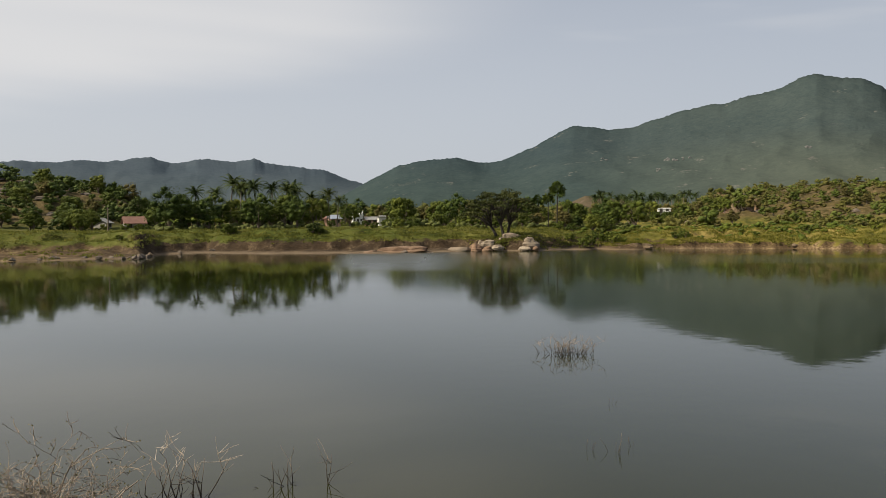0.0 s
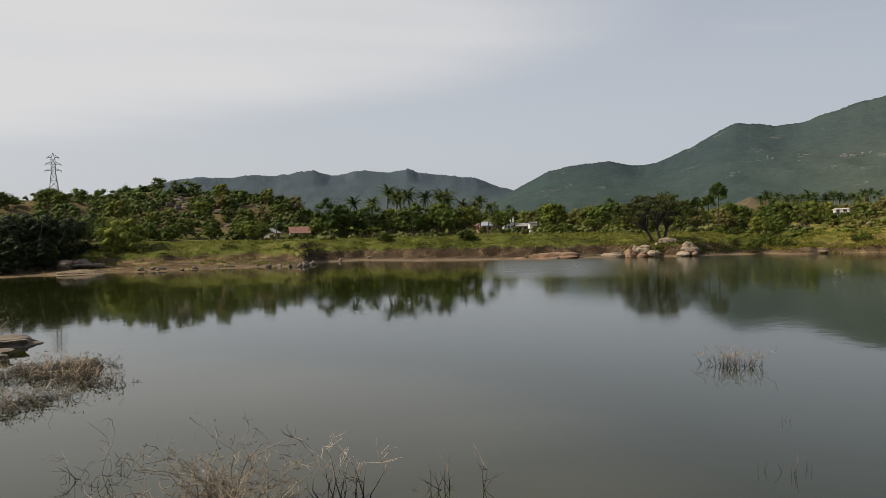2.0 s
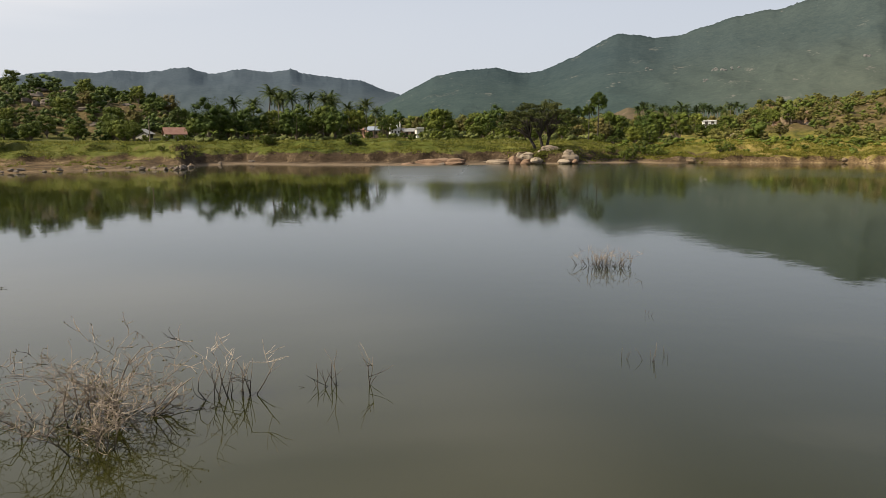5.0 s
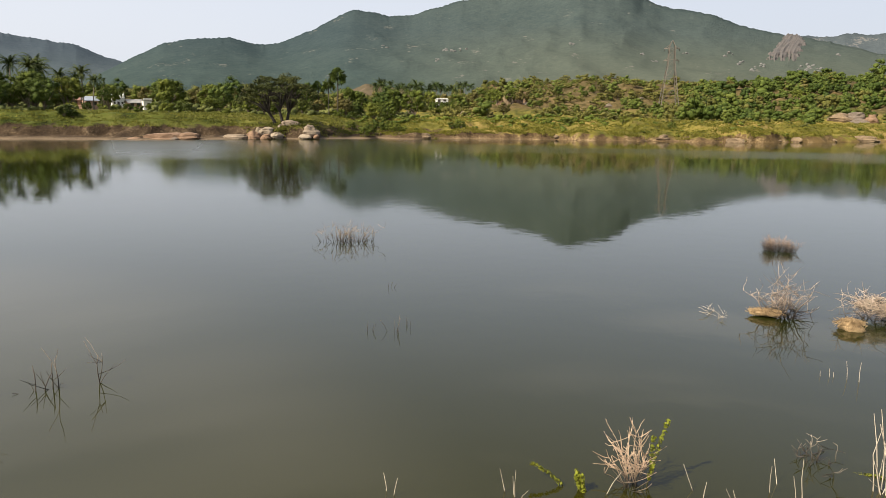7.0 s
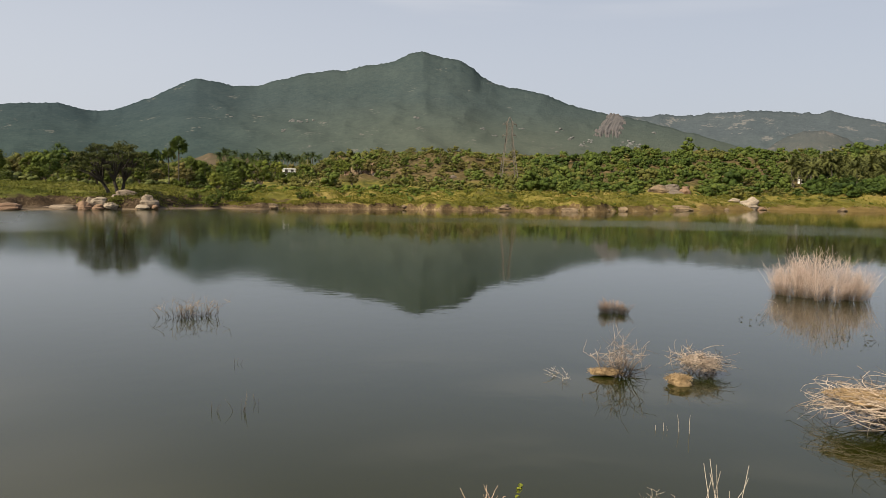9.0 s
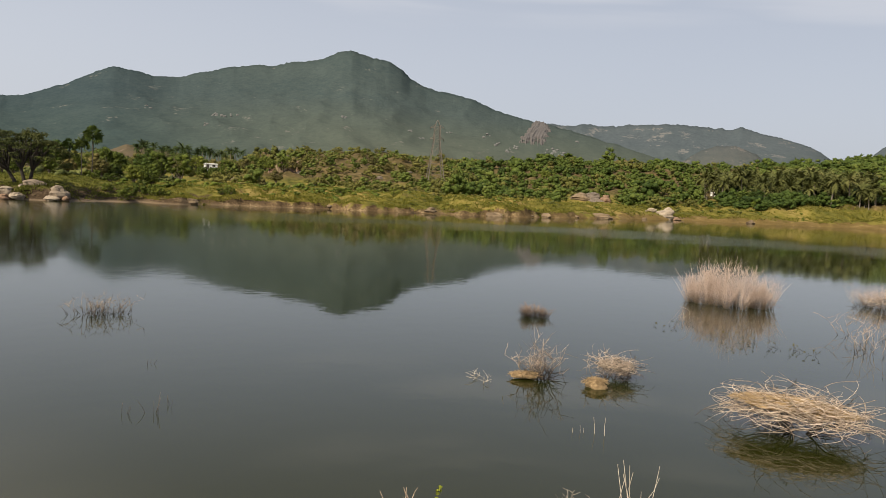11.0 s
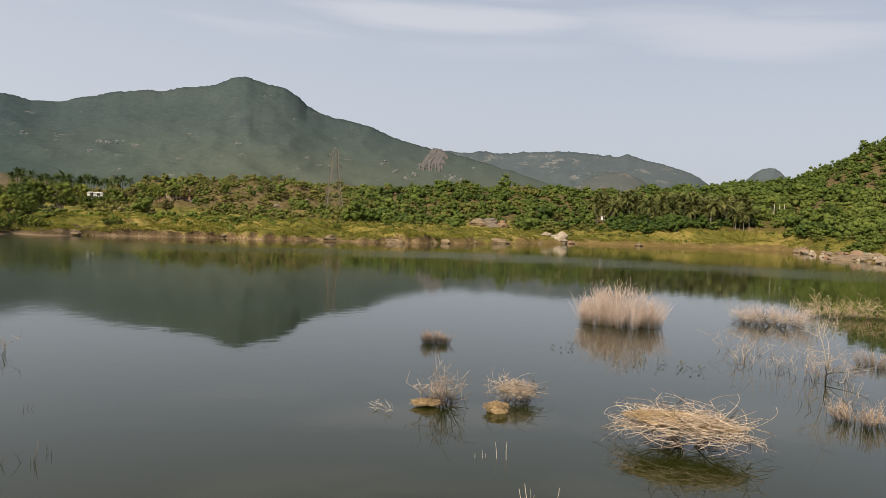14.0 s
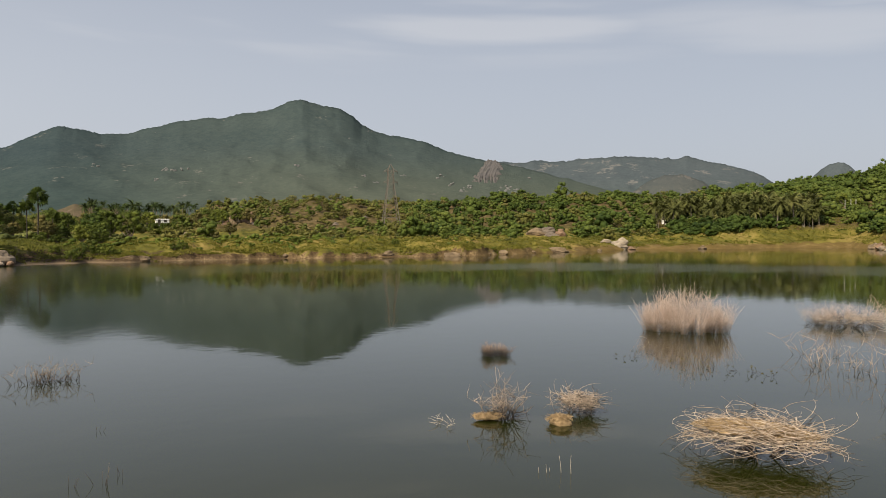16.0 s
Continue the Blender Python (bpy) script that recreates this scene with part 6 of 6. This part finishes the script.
def tuft(az, r, label, seed, count, height, wide, deep, fan=0.35, rad=0.008, mat=None, name="dry_reed_tuft"):
    """Upright dry stalks that fan outwards from a broad foot."""
    g = random.Random(seed)
    ob = thing(name, stand(az, r, -az, 1.0, 0, -0.2), label, "reeds")
    low, high = [], []
    lumps = []
    for k in range(17):
        x = -0.46 + 0.92 * (k + g.random()) / 17
        lumps.append((x, g.uniform(-0.5, 0.5) * math.sqrt(1 - 4 * x * x) * 0.95, g.uniform(0.6, 1.08) * (1 - 0.8 * x * x), g.uniform(0.008, 0.035)))
    for k in range(count):
        lx, ly, tall, loose = lumps[g.randrange(17)]
        p = Vector(((lx + g.gauss(0, loose)) * wide * 0.86, (ly + g.gauss(0, loose)) * deep, 0))
        d = Vector((p.x / wide * 2 * fan + g.gauss(0, 0.15), p.y / deep * 2 * fan + g.gauss(0, 0.15), 1)).normalized()
        h = height * tall * g.uniform(0.45, 1.0) + 0.2
        out = high if k % 3 else low
        grow(g, p, d, h, rad * g.uniform(0.7, 1.3), 0, out, 0.0, 0.08, 0, 0.13)
        # fine twigs, thickest in the upper half
        for part_way, twigs in ((0.10, 1), (0.20, 1), (0.35, 2), (0.5, 2), (0.65, 2), (0.8, 2)):
            q = p + d * h * part_way
            for i in range(twigs):
                side = (d * 0.8 + Vector((g.gauss(0, 0.5), g.gauss(0, 0.5), g.gauss(0.1, 0.3)))).normalized()
                grow(g, q, side, h * g.uniform(0.15, 0.36), rad * 0.6, 0, out, 0.0, 0.05, 0, 0.2)
    for nm, o in (("upper_growth", high), ("lower_growth", low)):
        v, f = joined(o)
        tagged(part(nm, mesh_of(nm, v, f, mat or TWIG_TAN, True), ob), kind="stuff")
    return ob


def straw_heap(az, r, size, label, z=0.0, turn=0.0, seed=3):
    """A washed-up cake of straw, matted and frayed."""
    ob = thing("straw_heap", stand(az, r, turn - az, 1.0, 0, z), label, "straw")
    part("mat", rock_mesh(seed, size, STRAW, 3, 0.34, 0.0, True), ob)
    g = random.Random(seed)
    out = []
    for k in range(int(260 + 260 * size[0] * size[1])):
        a, q = g.uniform(0, 6.283), math.sqrt(g.random())
        p = Vector((math.cos(a) * q * size[0] * 0.52, math.sin(a) * q * size[1] * 0.52, size[2] * 0.5 * math.sqrt(max(1.04 - q * q, 0)) + g.gauss(0, 0.012)))
        d = Vector((g.gauss(0, 1), g.gauss(0, 1), g.gauss(0, 0.25))).normalized()
        far = g.uniform(0.05, 0.15)
        out.append(tube([p - d * far, p, p + d * far + Vector((0, 0, -0.04))], [0.004, 0.006, 0.003], 3))
    v, f = joined(out)
    tagged(part("loose_straw", mesh_of("loose_straw", v, f, STRAW), ob), kind="stuff")


def nest_bush(az, r, label, seed, wide, deep, tall, canes, rad=0.011):
    """Dark stems that rise from one foot and carry a flat-topped heap of long, curling bleached canes."""
    g = random.Random(seed)
    ob = thing("dead_bush", stand(az, r, -az, 1.0, 0, -0.2), label, "dead bush")
    for k in range(6):
        a = 6.283 * (k + g.random()) / 6
        out = []
        grow(g, Vector((0.12 * math.cos(a), 0.10 * math.sin(a), 0)), Vector((math.cos(a) * 0.8, math.sin(a) * 0.7, 1)).normalized(), tall * 1.15, 0.034, 3, out, 0.0, 0.06, 3, 0.22)
        v, f = joined(out)
        part("branch", mesh_of("branch", v, f, WET_WOOD, True), ob, "dark wet branch")
    woven, loose = [], []
    for k in range(canes):
        stray = k % 6 == 0
        a, q = g.uniform(0, 6.283), math.sqrt(g.uniform(0.0, 1.0))
        p = Vector((math.cos(a) * q * wide * 0.36, math.sin(a) * q * deep * 0.36, 0.2 + tall * (0.80 - 0.24 * q * q) + g.gauss(0, 0.10)))
        th = a + g.choice((-1, 1)) * g.gauss(1.5, 0.55) if not stray else a + g.choice((-1, 1)) * g.gauss(0.9, 0.4)
        d = Vector((math.cos(th), math.sin(th) * 0.7, g.gauss(0.05, 0.2) + (0.35 if stray else 0))).normalized()
        turn = g.choice((-1, 1, 1)) * math.copysign(g.uniform(0.12, 0.62), math.sin(th - a))
        sag = g.uniform(0.01, 0.07)
        step, line = g.uniform(0.10, 0.19) * min(1.0, wide / 3), [p.copy()]
        for i in range(9):
            side = Vector((-d.y, d.x, 0))
            d = (d + side * turn + Vector((g.gauss(0, 0.06), g.gauss(0, 0.06), g.gauss(0, 0.05) - sag))).normalized()
            p = p + d * step
            p.z = max(p.z, 0.32)
            line.append(p.copy())
        w = rad * g.uniform(0.55, 1.05)
        (loose if stray else woven).append(tube(line, [w * (1 - 0.07 * i) for i in range(10)], 3))
        if g.random() < 0.18:
            up = line[g.randint(1, 8)]
            loose.append(tube([up, up + Vector((g.gauss(0, 0.09), g.gauss(0, 0.09), g.uniform(0.08, 0.26)))], [w * 0.7, w * 0.4], 3))
    for nm, o in (("woven_growth", woven), ("loose_growth", loose)):
        v, f = joined(o)
        tagged(part(nm, mesh_of(nm, v, f, TWIG, True), ob, "tangled bleached arching twigs"), kind="stuff")
    return ob


def leafy_shoot(az, r, label, seed, stems, length, lean, leaves, bend=0.0):
    """Green stems with narrow leaves along their upper part."""
    g = random.Random(seed)
    gg = np.random.default_rng(seed)
    ob = thing("green_shoot", stand(az, r, -az, 1.0, 0, -0.15), label, "plant")
    spots = []
    for k in range(stems):
        p = Vector((g.gauss(0, 0.05), g.gauss(0, 0.05), 0))
        d = Vector((lean[0] + g.gauss(0, 0.12), lean[1] + g.gauss(0, 0.12), 1)).normalized()
        line, size = [p.copy()], length * g.uniform(0.75, 1.1)
        for i in range(7):
            d = (d + Vector((bend * 0.2 + g.gauss(0, 0.05), g.gauss(0, 0.05), -abs(bend) * 0.10))).normalized()
            p = p + d * size / 7
            line.append(p.copy())
            if i > 1:
                spots += [tuple(line[-2].lerp(p, q)) for q in (0.2, 0.5, 0.8)]
        v, f = tube(line, [0.011 - 0.001 * i for i in range(8)], 4)
        part("stem", mesh_of("stem", v, f, LEAF_OLIVE, True), ob)
    spots = np.array(spots)
    v, f = leaf_cards(gg, spots, np.full(len(spots), 0.04), leaves * 2, 0.05)
    tagged(part("foliage", mesh_of("foliage", v, f, LEAF_SHOOT), ob, "small bright green leaves"), kind="stuff")


# the big nest-like bush
nest_bush(61.4, 21.3, "large drowned thorn bush, bleached and arching like a nest", 7, 4.7, 2.7, 0.95, 680, 0.0125)
straw_heap(60.4, 21.2, (2.5, 1.2, 0.36), "straw cake caught on the drowned bush", 0.74, 6)
straw_heap(62.7, 21.3, (1.9, 0.9, 0.28), "straw cake caught on the drowned bush", 0.66, -8, 5)
# the pair with straw-capped stones
dead_bush(42.7, 23.6, "drowned thorn bush with pale upper twigs", 11, 12, 0.80, 0.75, 0.03, 2, 5, 0.05, 0.02, 0.26, TWIG_MIX, 0.22, (-0.1, 0))
straw_heap(41.7, 23.4, (1.0, 0.5, 0.26), "flat straw cake at the bush's foot", 0.10, 0, 9)
dead_bush(38.2, 23.0, "small dead twig in the water", 12, 7, 0.26, 1.0, 0.008, 1, 4, 0, 0, 0.25, STICK, 0.3)
nest_bush(48.6, 24.7, "low drowned bush heaped with dry twigs", 13, 1.8, 1.2, 0.58, 330, 0.009)
dead_bush(47.5, 24.4, "upright dead twigs above the low bush", 14, 4, 0.55, 0.5, 0.014, 2, 3, 0.05, 0, 0.2, TWIG)
straw_heap(47.15, 23.1, (0.74, 0.46, 0.38), "rounded straw bundle in the water", 0.12, 0, 10)
tuft(42.1, 35.4, "small tuft of dry reddish reeds in the water", 18, 110, 0.75, 1.35, 0.9, 0.4, 0.009, TWIG_RED)
tuft(56.2, 45.8, "large pale tuft of dry reeds standing in water", 16, 400, 2.8, 5.6, 3.0, 0.16, 0.0125, TWIG_PALE)
dead_bush(53.2, 37, "fallen pale stalk in the water", 17, 3, 0.9, 1.4, 0.014, 1, 2, 0, 0.1, 0.2, TWIG)
for k, (az, r) in enumerate(((51.6, 36.0), (57.0, 33.8), (58.4, 34.0), (60.3, 33.4), (61.8, 33.2), (55.6, 34.5))):
    dead_bush(az, r, "small waterweed sprig with a few leaves", 20 + k, 5, 0.28, 1.4, 0.006, 1, 3, 0, 0.05, 0.3, TWIG_DARK, 0.5, leaf=LEAF_OLIVE, leaves=60, name="waterweed")
tuft(66.9, 52.8, "low pale tuft of dry reeds", 31, 150, 2.1, 4.2, 2.4, 0.7, 0.009, TWIG_PALE)
nest_bush(66.9, 51.8, "pale arching dry twigs round the reed tuft", 36, 5.8, 3.0, 0.75, 120, 0.012)
dead_bush(64.6, 52.0, "spreading dry branches in the water", 32, 8, 1.3, 1.9, 0.016, 2, 3, 0, 0.12, 0.25, TWIG)
dead_bush(70.45, 34.3, "slim dead tree standing in the water", 33, 2, 2.0, 0.10, 0.034, 2, 6, 0.06, 0, 0.13, TWIG_LEGS, 0.05)
dead_bush(70.4, 60.5, "half-dry thorn bush with few green leaves in the water", 34, 22, 1.15, 1.5, 0.018, 2, 4, 0.02, 0.06, 0.25, TWIG_TAN, 1.6, leaf=LEAF_LIGHT, leaves=700, squash=0.6)
dead_bush(72.6, 62.0, "half-dry thorn bush with few green leaves in the water", 35, 22, 1.2, 1.5, 0.018, 2, 4, 0.02, 0.06, 0.25, TWIG_TAN, 1.6, leaf=LEAF_LIGHT, leaves=700, squash=0.6)
tuft(73.6, 39.6, "small pale tuft of dry reeds", 63, 90, 0.85, 2.2, 1.2, 0.6, 0.010, TWIG_PALE)
g = random.Random(5)
for k in range(15):
    az, r = g.uniform(64.2, 71.5), g.uniform(33.5, 40.0)
    dead_bush(az, r, "bleached dead stubs standing in the water", 40 + k, g.randint(3, 6), g.uniform(0.5, 1.3), 0.6, 0.012, 1, 3, 0.05, 0.05, 0.22, TWIG if k % 2 else TWIG_TAN, 0.4)
tuft(72.6, 27.0, "low dry bush with a straw foot", 60, 70, 0.95, 1.6, 1.0, 0.6, 0.009, TWIG_TAN)
dead_bush(69.4, 29.0, "two bare sticks in the water", 61, 3, 0.75, 0.4, 0.01, 0, 0, 0.05, 0, 0.15, TWIG)
dead_bush(71.8, 29.5, "bare upright sticks in the water", 62, 6, 1.2, 0.4, 0.01, 1, 2, 0.05, 0, 0.15, TWIG, 0.4)
# five bare sticks in a row
for az, h in ((45.6, 0.16), (46.2, 0.2), (46.6, 0.2), (47.3, 0.42), (48.25, 0.55)):
    dead_bush(az, 18.5, "bare pale stick standing in the water", int(az * 10), 1, h, 0.12, 0.012, 0, 0, 0, 0, 0.08, STICK, 0.0, name="stick")
# near bank: sticks and herbs
dead_bush(50.6, 13.0, "tall bleached sticks by the near bank", 70, 7, 1.3, 0.16, 0.017, 0, 0, 0.03, 0, 0.15, STICK, 0.2, name="stick_clump")
dead_bush(50.9, 12.8, "forked bleached stick by the near bank", 79, 3, 1.0, 0.2, 0.015, 1, 2, 0.1, 0, 0.09, STICK, 0.2, name="stick_clump")
dead_bush(45.7, 13.6, "small dry herb in the shallows", 71, 9, 0.3, 0.7, 0.008, 2, 2, 0.05, 0, 0.25, TWIG_GREY)
leafy_shoot(47.3, 13.5, "trailing green-stemmed herb in the shallows", 72, 3, 0.75, (1.6, 0), 110, 0.5)
dead_bush(32.8, 11.4, "bleached branching bush with one green shoot", 73, 13, 0.60, 0.2, 0.010, 2, 3, 0.10, 0, 0.18, TWIG_TAN, 0.12)
leafy_shoot(33.7, 11.45, "leafy green shoot rising from the dead bush", 74, 2, 1.25, (0.10, 0), 120)
leafy_shoot(29.2, 11.0, "leafy green herb in the shallows", 75, 4, 0.5, (-0.3, 0), 170)
leafy_shoot(28.6, 11.0, "arching green stem in the shallows", 76, 1, 0.95, (-0.7, 0), 60, -0.6)
for az, r, h in ((12.6, 10.6, 0.35), (23.0, 10.7, 0.5), (24.0, 10.7, 0.4), (30.2, 11.0, 0.5), (38.5, 11.5, 0.45), (41.3, 11.3, 0.35), (43.6, 12.2, 0.6), (45.0, 12.0, 0.7), (52.6, 12.6, 0.5)):
    dead_bush(az, r, "bare pale stick by the near bank", int(az * 10), 2, h, 0.4, 0.011, 0, 0, 0, 0, 0.14, STICK, 0.1, name="stick")
# middle of the lake
dead_bush(9.6, 33.4, "sparse drowned bush with dark thin twigs", 80, 46, 0.60, 0.9, 0.017, 2, 2, 0.05, 0.02, 0.24, TWIG_BROWN, 1.2, squash=0.5)
for az, r, h in ((11.2, 19.4, 0.3), (13.1, 19.3, 0.65), (13.35, 19.2, 0.3), (14.4, 19.8, 0.25), (12.9, 24.5, 0.25)):
    dead_bush(az, r, "thin reed stems standing in the water", int(az * 20), 3, h, 0.4, 0.008, 0, 0, 0, 0, 0.1, TWIG_DARK, 0.08, name="reed_stems")
# west end: large grey bush, twigs, floating mat, rock
for k, (az, r, s) in enumerate(((-29.0, 16.8, 1.5), (-31.0, 16.2, 1.25), (-27.0, 16.4, 1.2), (-33.8, 16.6, 0.95), (-30.0, 14.9, 1.0))):
    dead_bush(az, r, "grey tangled thorn bush with few leaves", 90 + k, 7, s, 1.2, 0.026, 3, 3, 0.08, 0.13, 0.30, TWIG_BROWN, 0.3, (0.22, 0), leaf=LEAF_OLIVE, leaves=300)
dead_bush(-37.6, 20.5, "loose looping stems beside the thorn bush", 98, 9, 1.1, 1.1, 0.010, 2, 2, 0.02, 0.22, 0.3, TWIG_DARK, 0.6)
for k, (az, h) in enumerate(((-21.6, 1.05), (-20.6, 0.95), (-19.4, 1.0), (-18.3, 1.15))):
    dead_bush(az, 16.8, "forked dead branch standing in the water", 100 + k, 3, h, 0.36, 0.022, 2, 2, 0.08, 0, 0.17, TWIG_LEGS, 0.15)
for k, az in enumerate((-13.1, -12.0, -9.2)):
    dead_bush(az, 17.0, "small forked twig standing in the water", 104 + k, 2, 0.72, 0.22, 0.019, 1, 3, 0.08, 0, 0.13, TWIG_LEGS, 0.08)


def floating_mat(cx_az, cx_r, wide, deep, n, seed):
    """A raft of creeping weed and dry stems."""
    g = random.Random(seed)
    ob = thing("weed_raft", stand(cx_az, cx_r, -cx_az, 1.0, 0, 0.0), "raft of creeping brown-green weed on the water", "waterweed")
    out, pale, tips = [], [], []
    lumps = []
    for k in range(34):
        a, q = g.uniform(0, 6.283), math.sqrt(g.random())
        lumps.append((math.cos(a) * q * wide / 2, math.sin(a) * q * deep / 2 + 0.28 * math.cos(a) * q * deep, g.uniform(0.3, 1.0) * (1.1 - 0.5 * q)))
    for k in range(n):
        lx, ly, tall = lumps[g.randrange(34)]
        p = Vector((lx + max(-1.6, min(1.6, g.gauss(0, 0.55))), ly + max(-1.6, min(1.6, g.gauss(0, 0.55))), 0.0))
        d = Vector((g.gauss(0, 0.7), g.gauss(0, 0.7), g.uniform(0.3, 1.3))).normalized()
        o = []
        grow(g, p, d, g.uniform(0.3, 0.9) * (0.5 + tall), 0.016, 1, o, 0.0, 0.16, 2, 0.34)
        (pale if k % 3 == 0 else out).extend(o)
        tips += [t[0][-1] for t in o]
    for nm, o, mat in (("creeping_growth", out, TWIG_BROWN), ("dry_growth", pale, TWIG_TAN)):
        v, f = joined(o)
        tagged(part(nm, mesh_of(nm, v, f, mat, True), ob), kind="stuff")
    v, f = leaf_cards(np.random.default_rng(seed), np.array([tuple(t) for t in tips]), np.full(len(tips), 0.08), n * 3, 0.08)
    tagged(part("foliage", mesh_of("foliage", v, f, LEAF_OLIVE), ob), kind="stuff")


floating_mat(-43.4, 34.0, 9.0, 9.5, 1150, 120)
rock(-44.0, 49.0, (6.4, 3.4, 2.3), ROCK_DARK, "dark flat rock ledge rising from the water", z=0.0, sink=0.5, flat=0.2, rough=0.34, level=5)
rock(-47.0, 45.0, (9.0, 6.0, 3.2), ROCK_DARK, "dark rock ledge rising from the water", z=0.0, sink=0.55, flat=0.16, rough=0.34, level=5)
dead_bush(-43.6, 54.0, "grey dead bush beside the rock ledge", 121, 16, 1.6, 1.1, 0.016, 2, 3, 0.04, 0.05, 0.25, TWIG_DARK, 0.5)
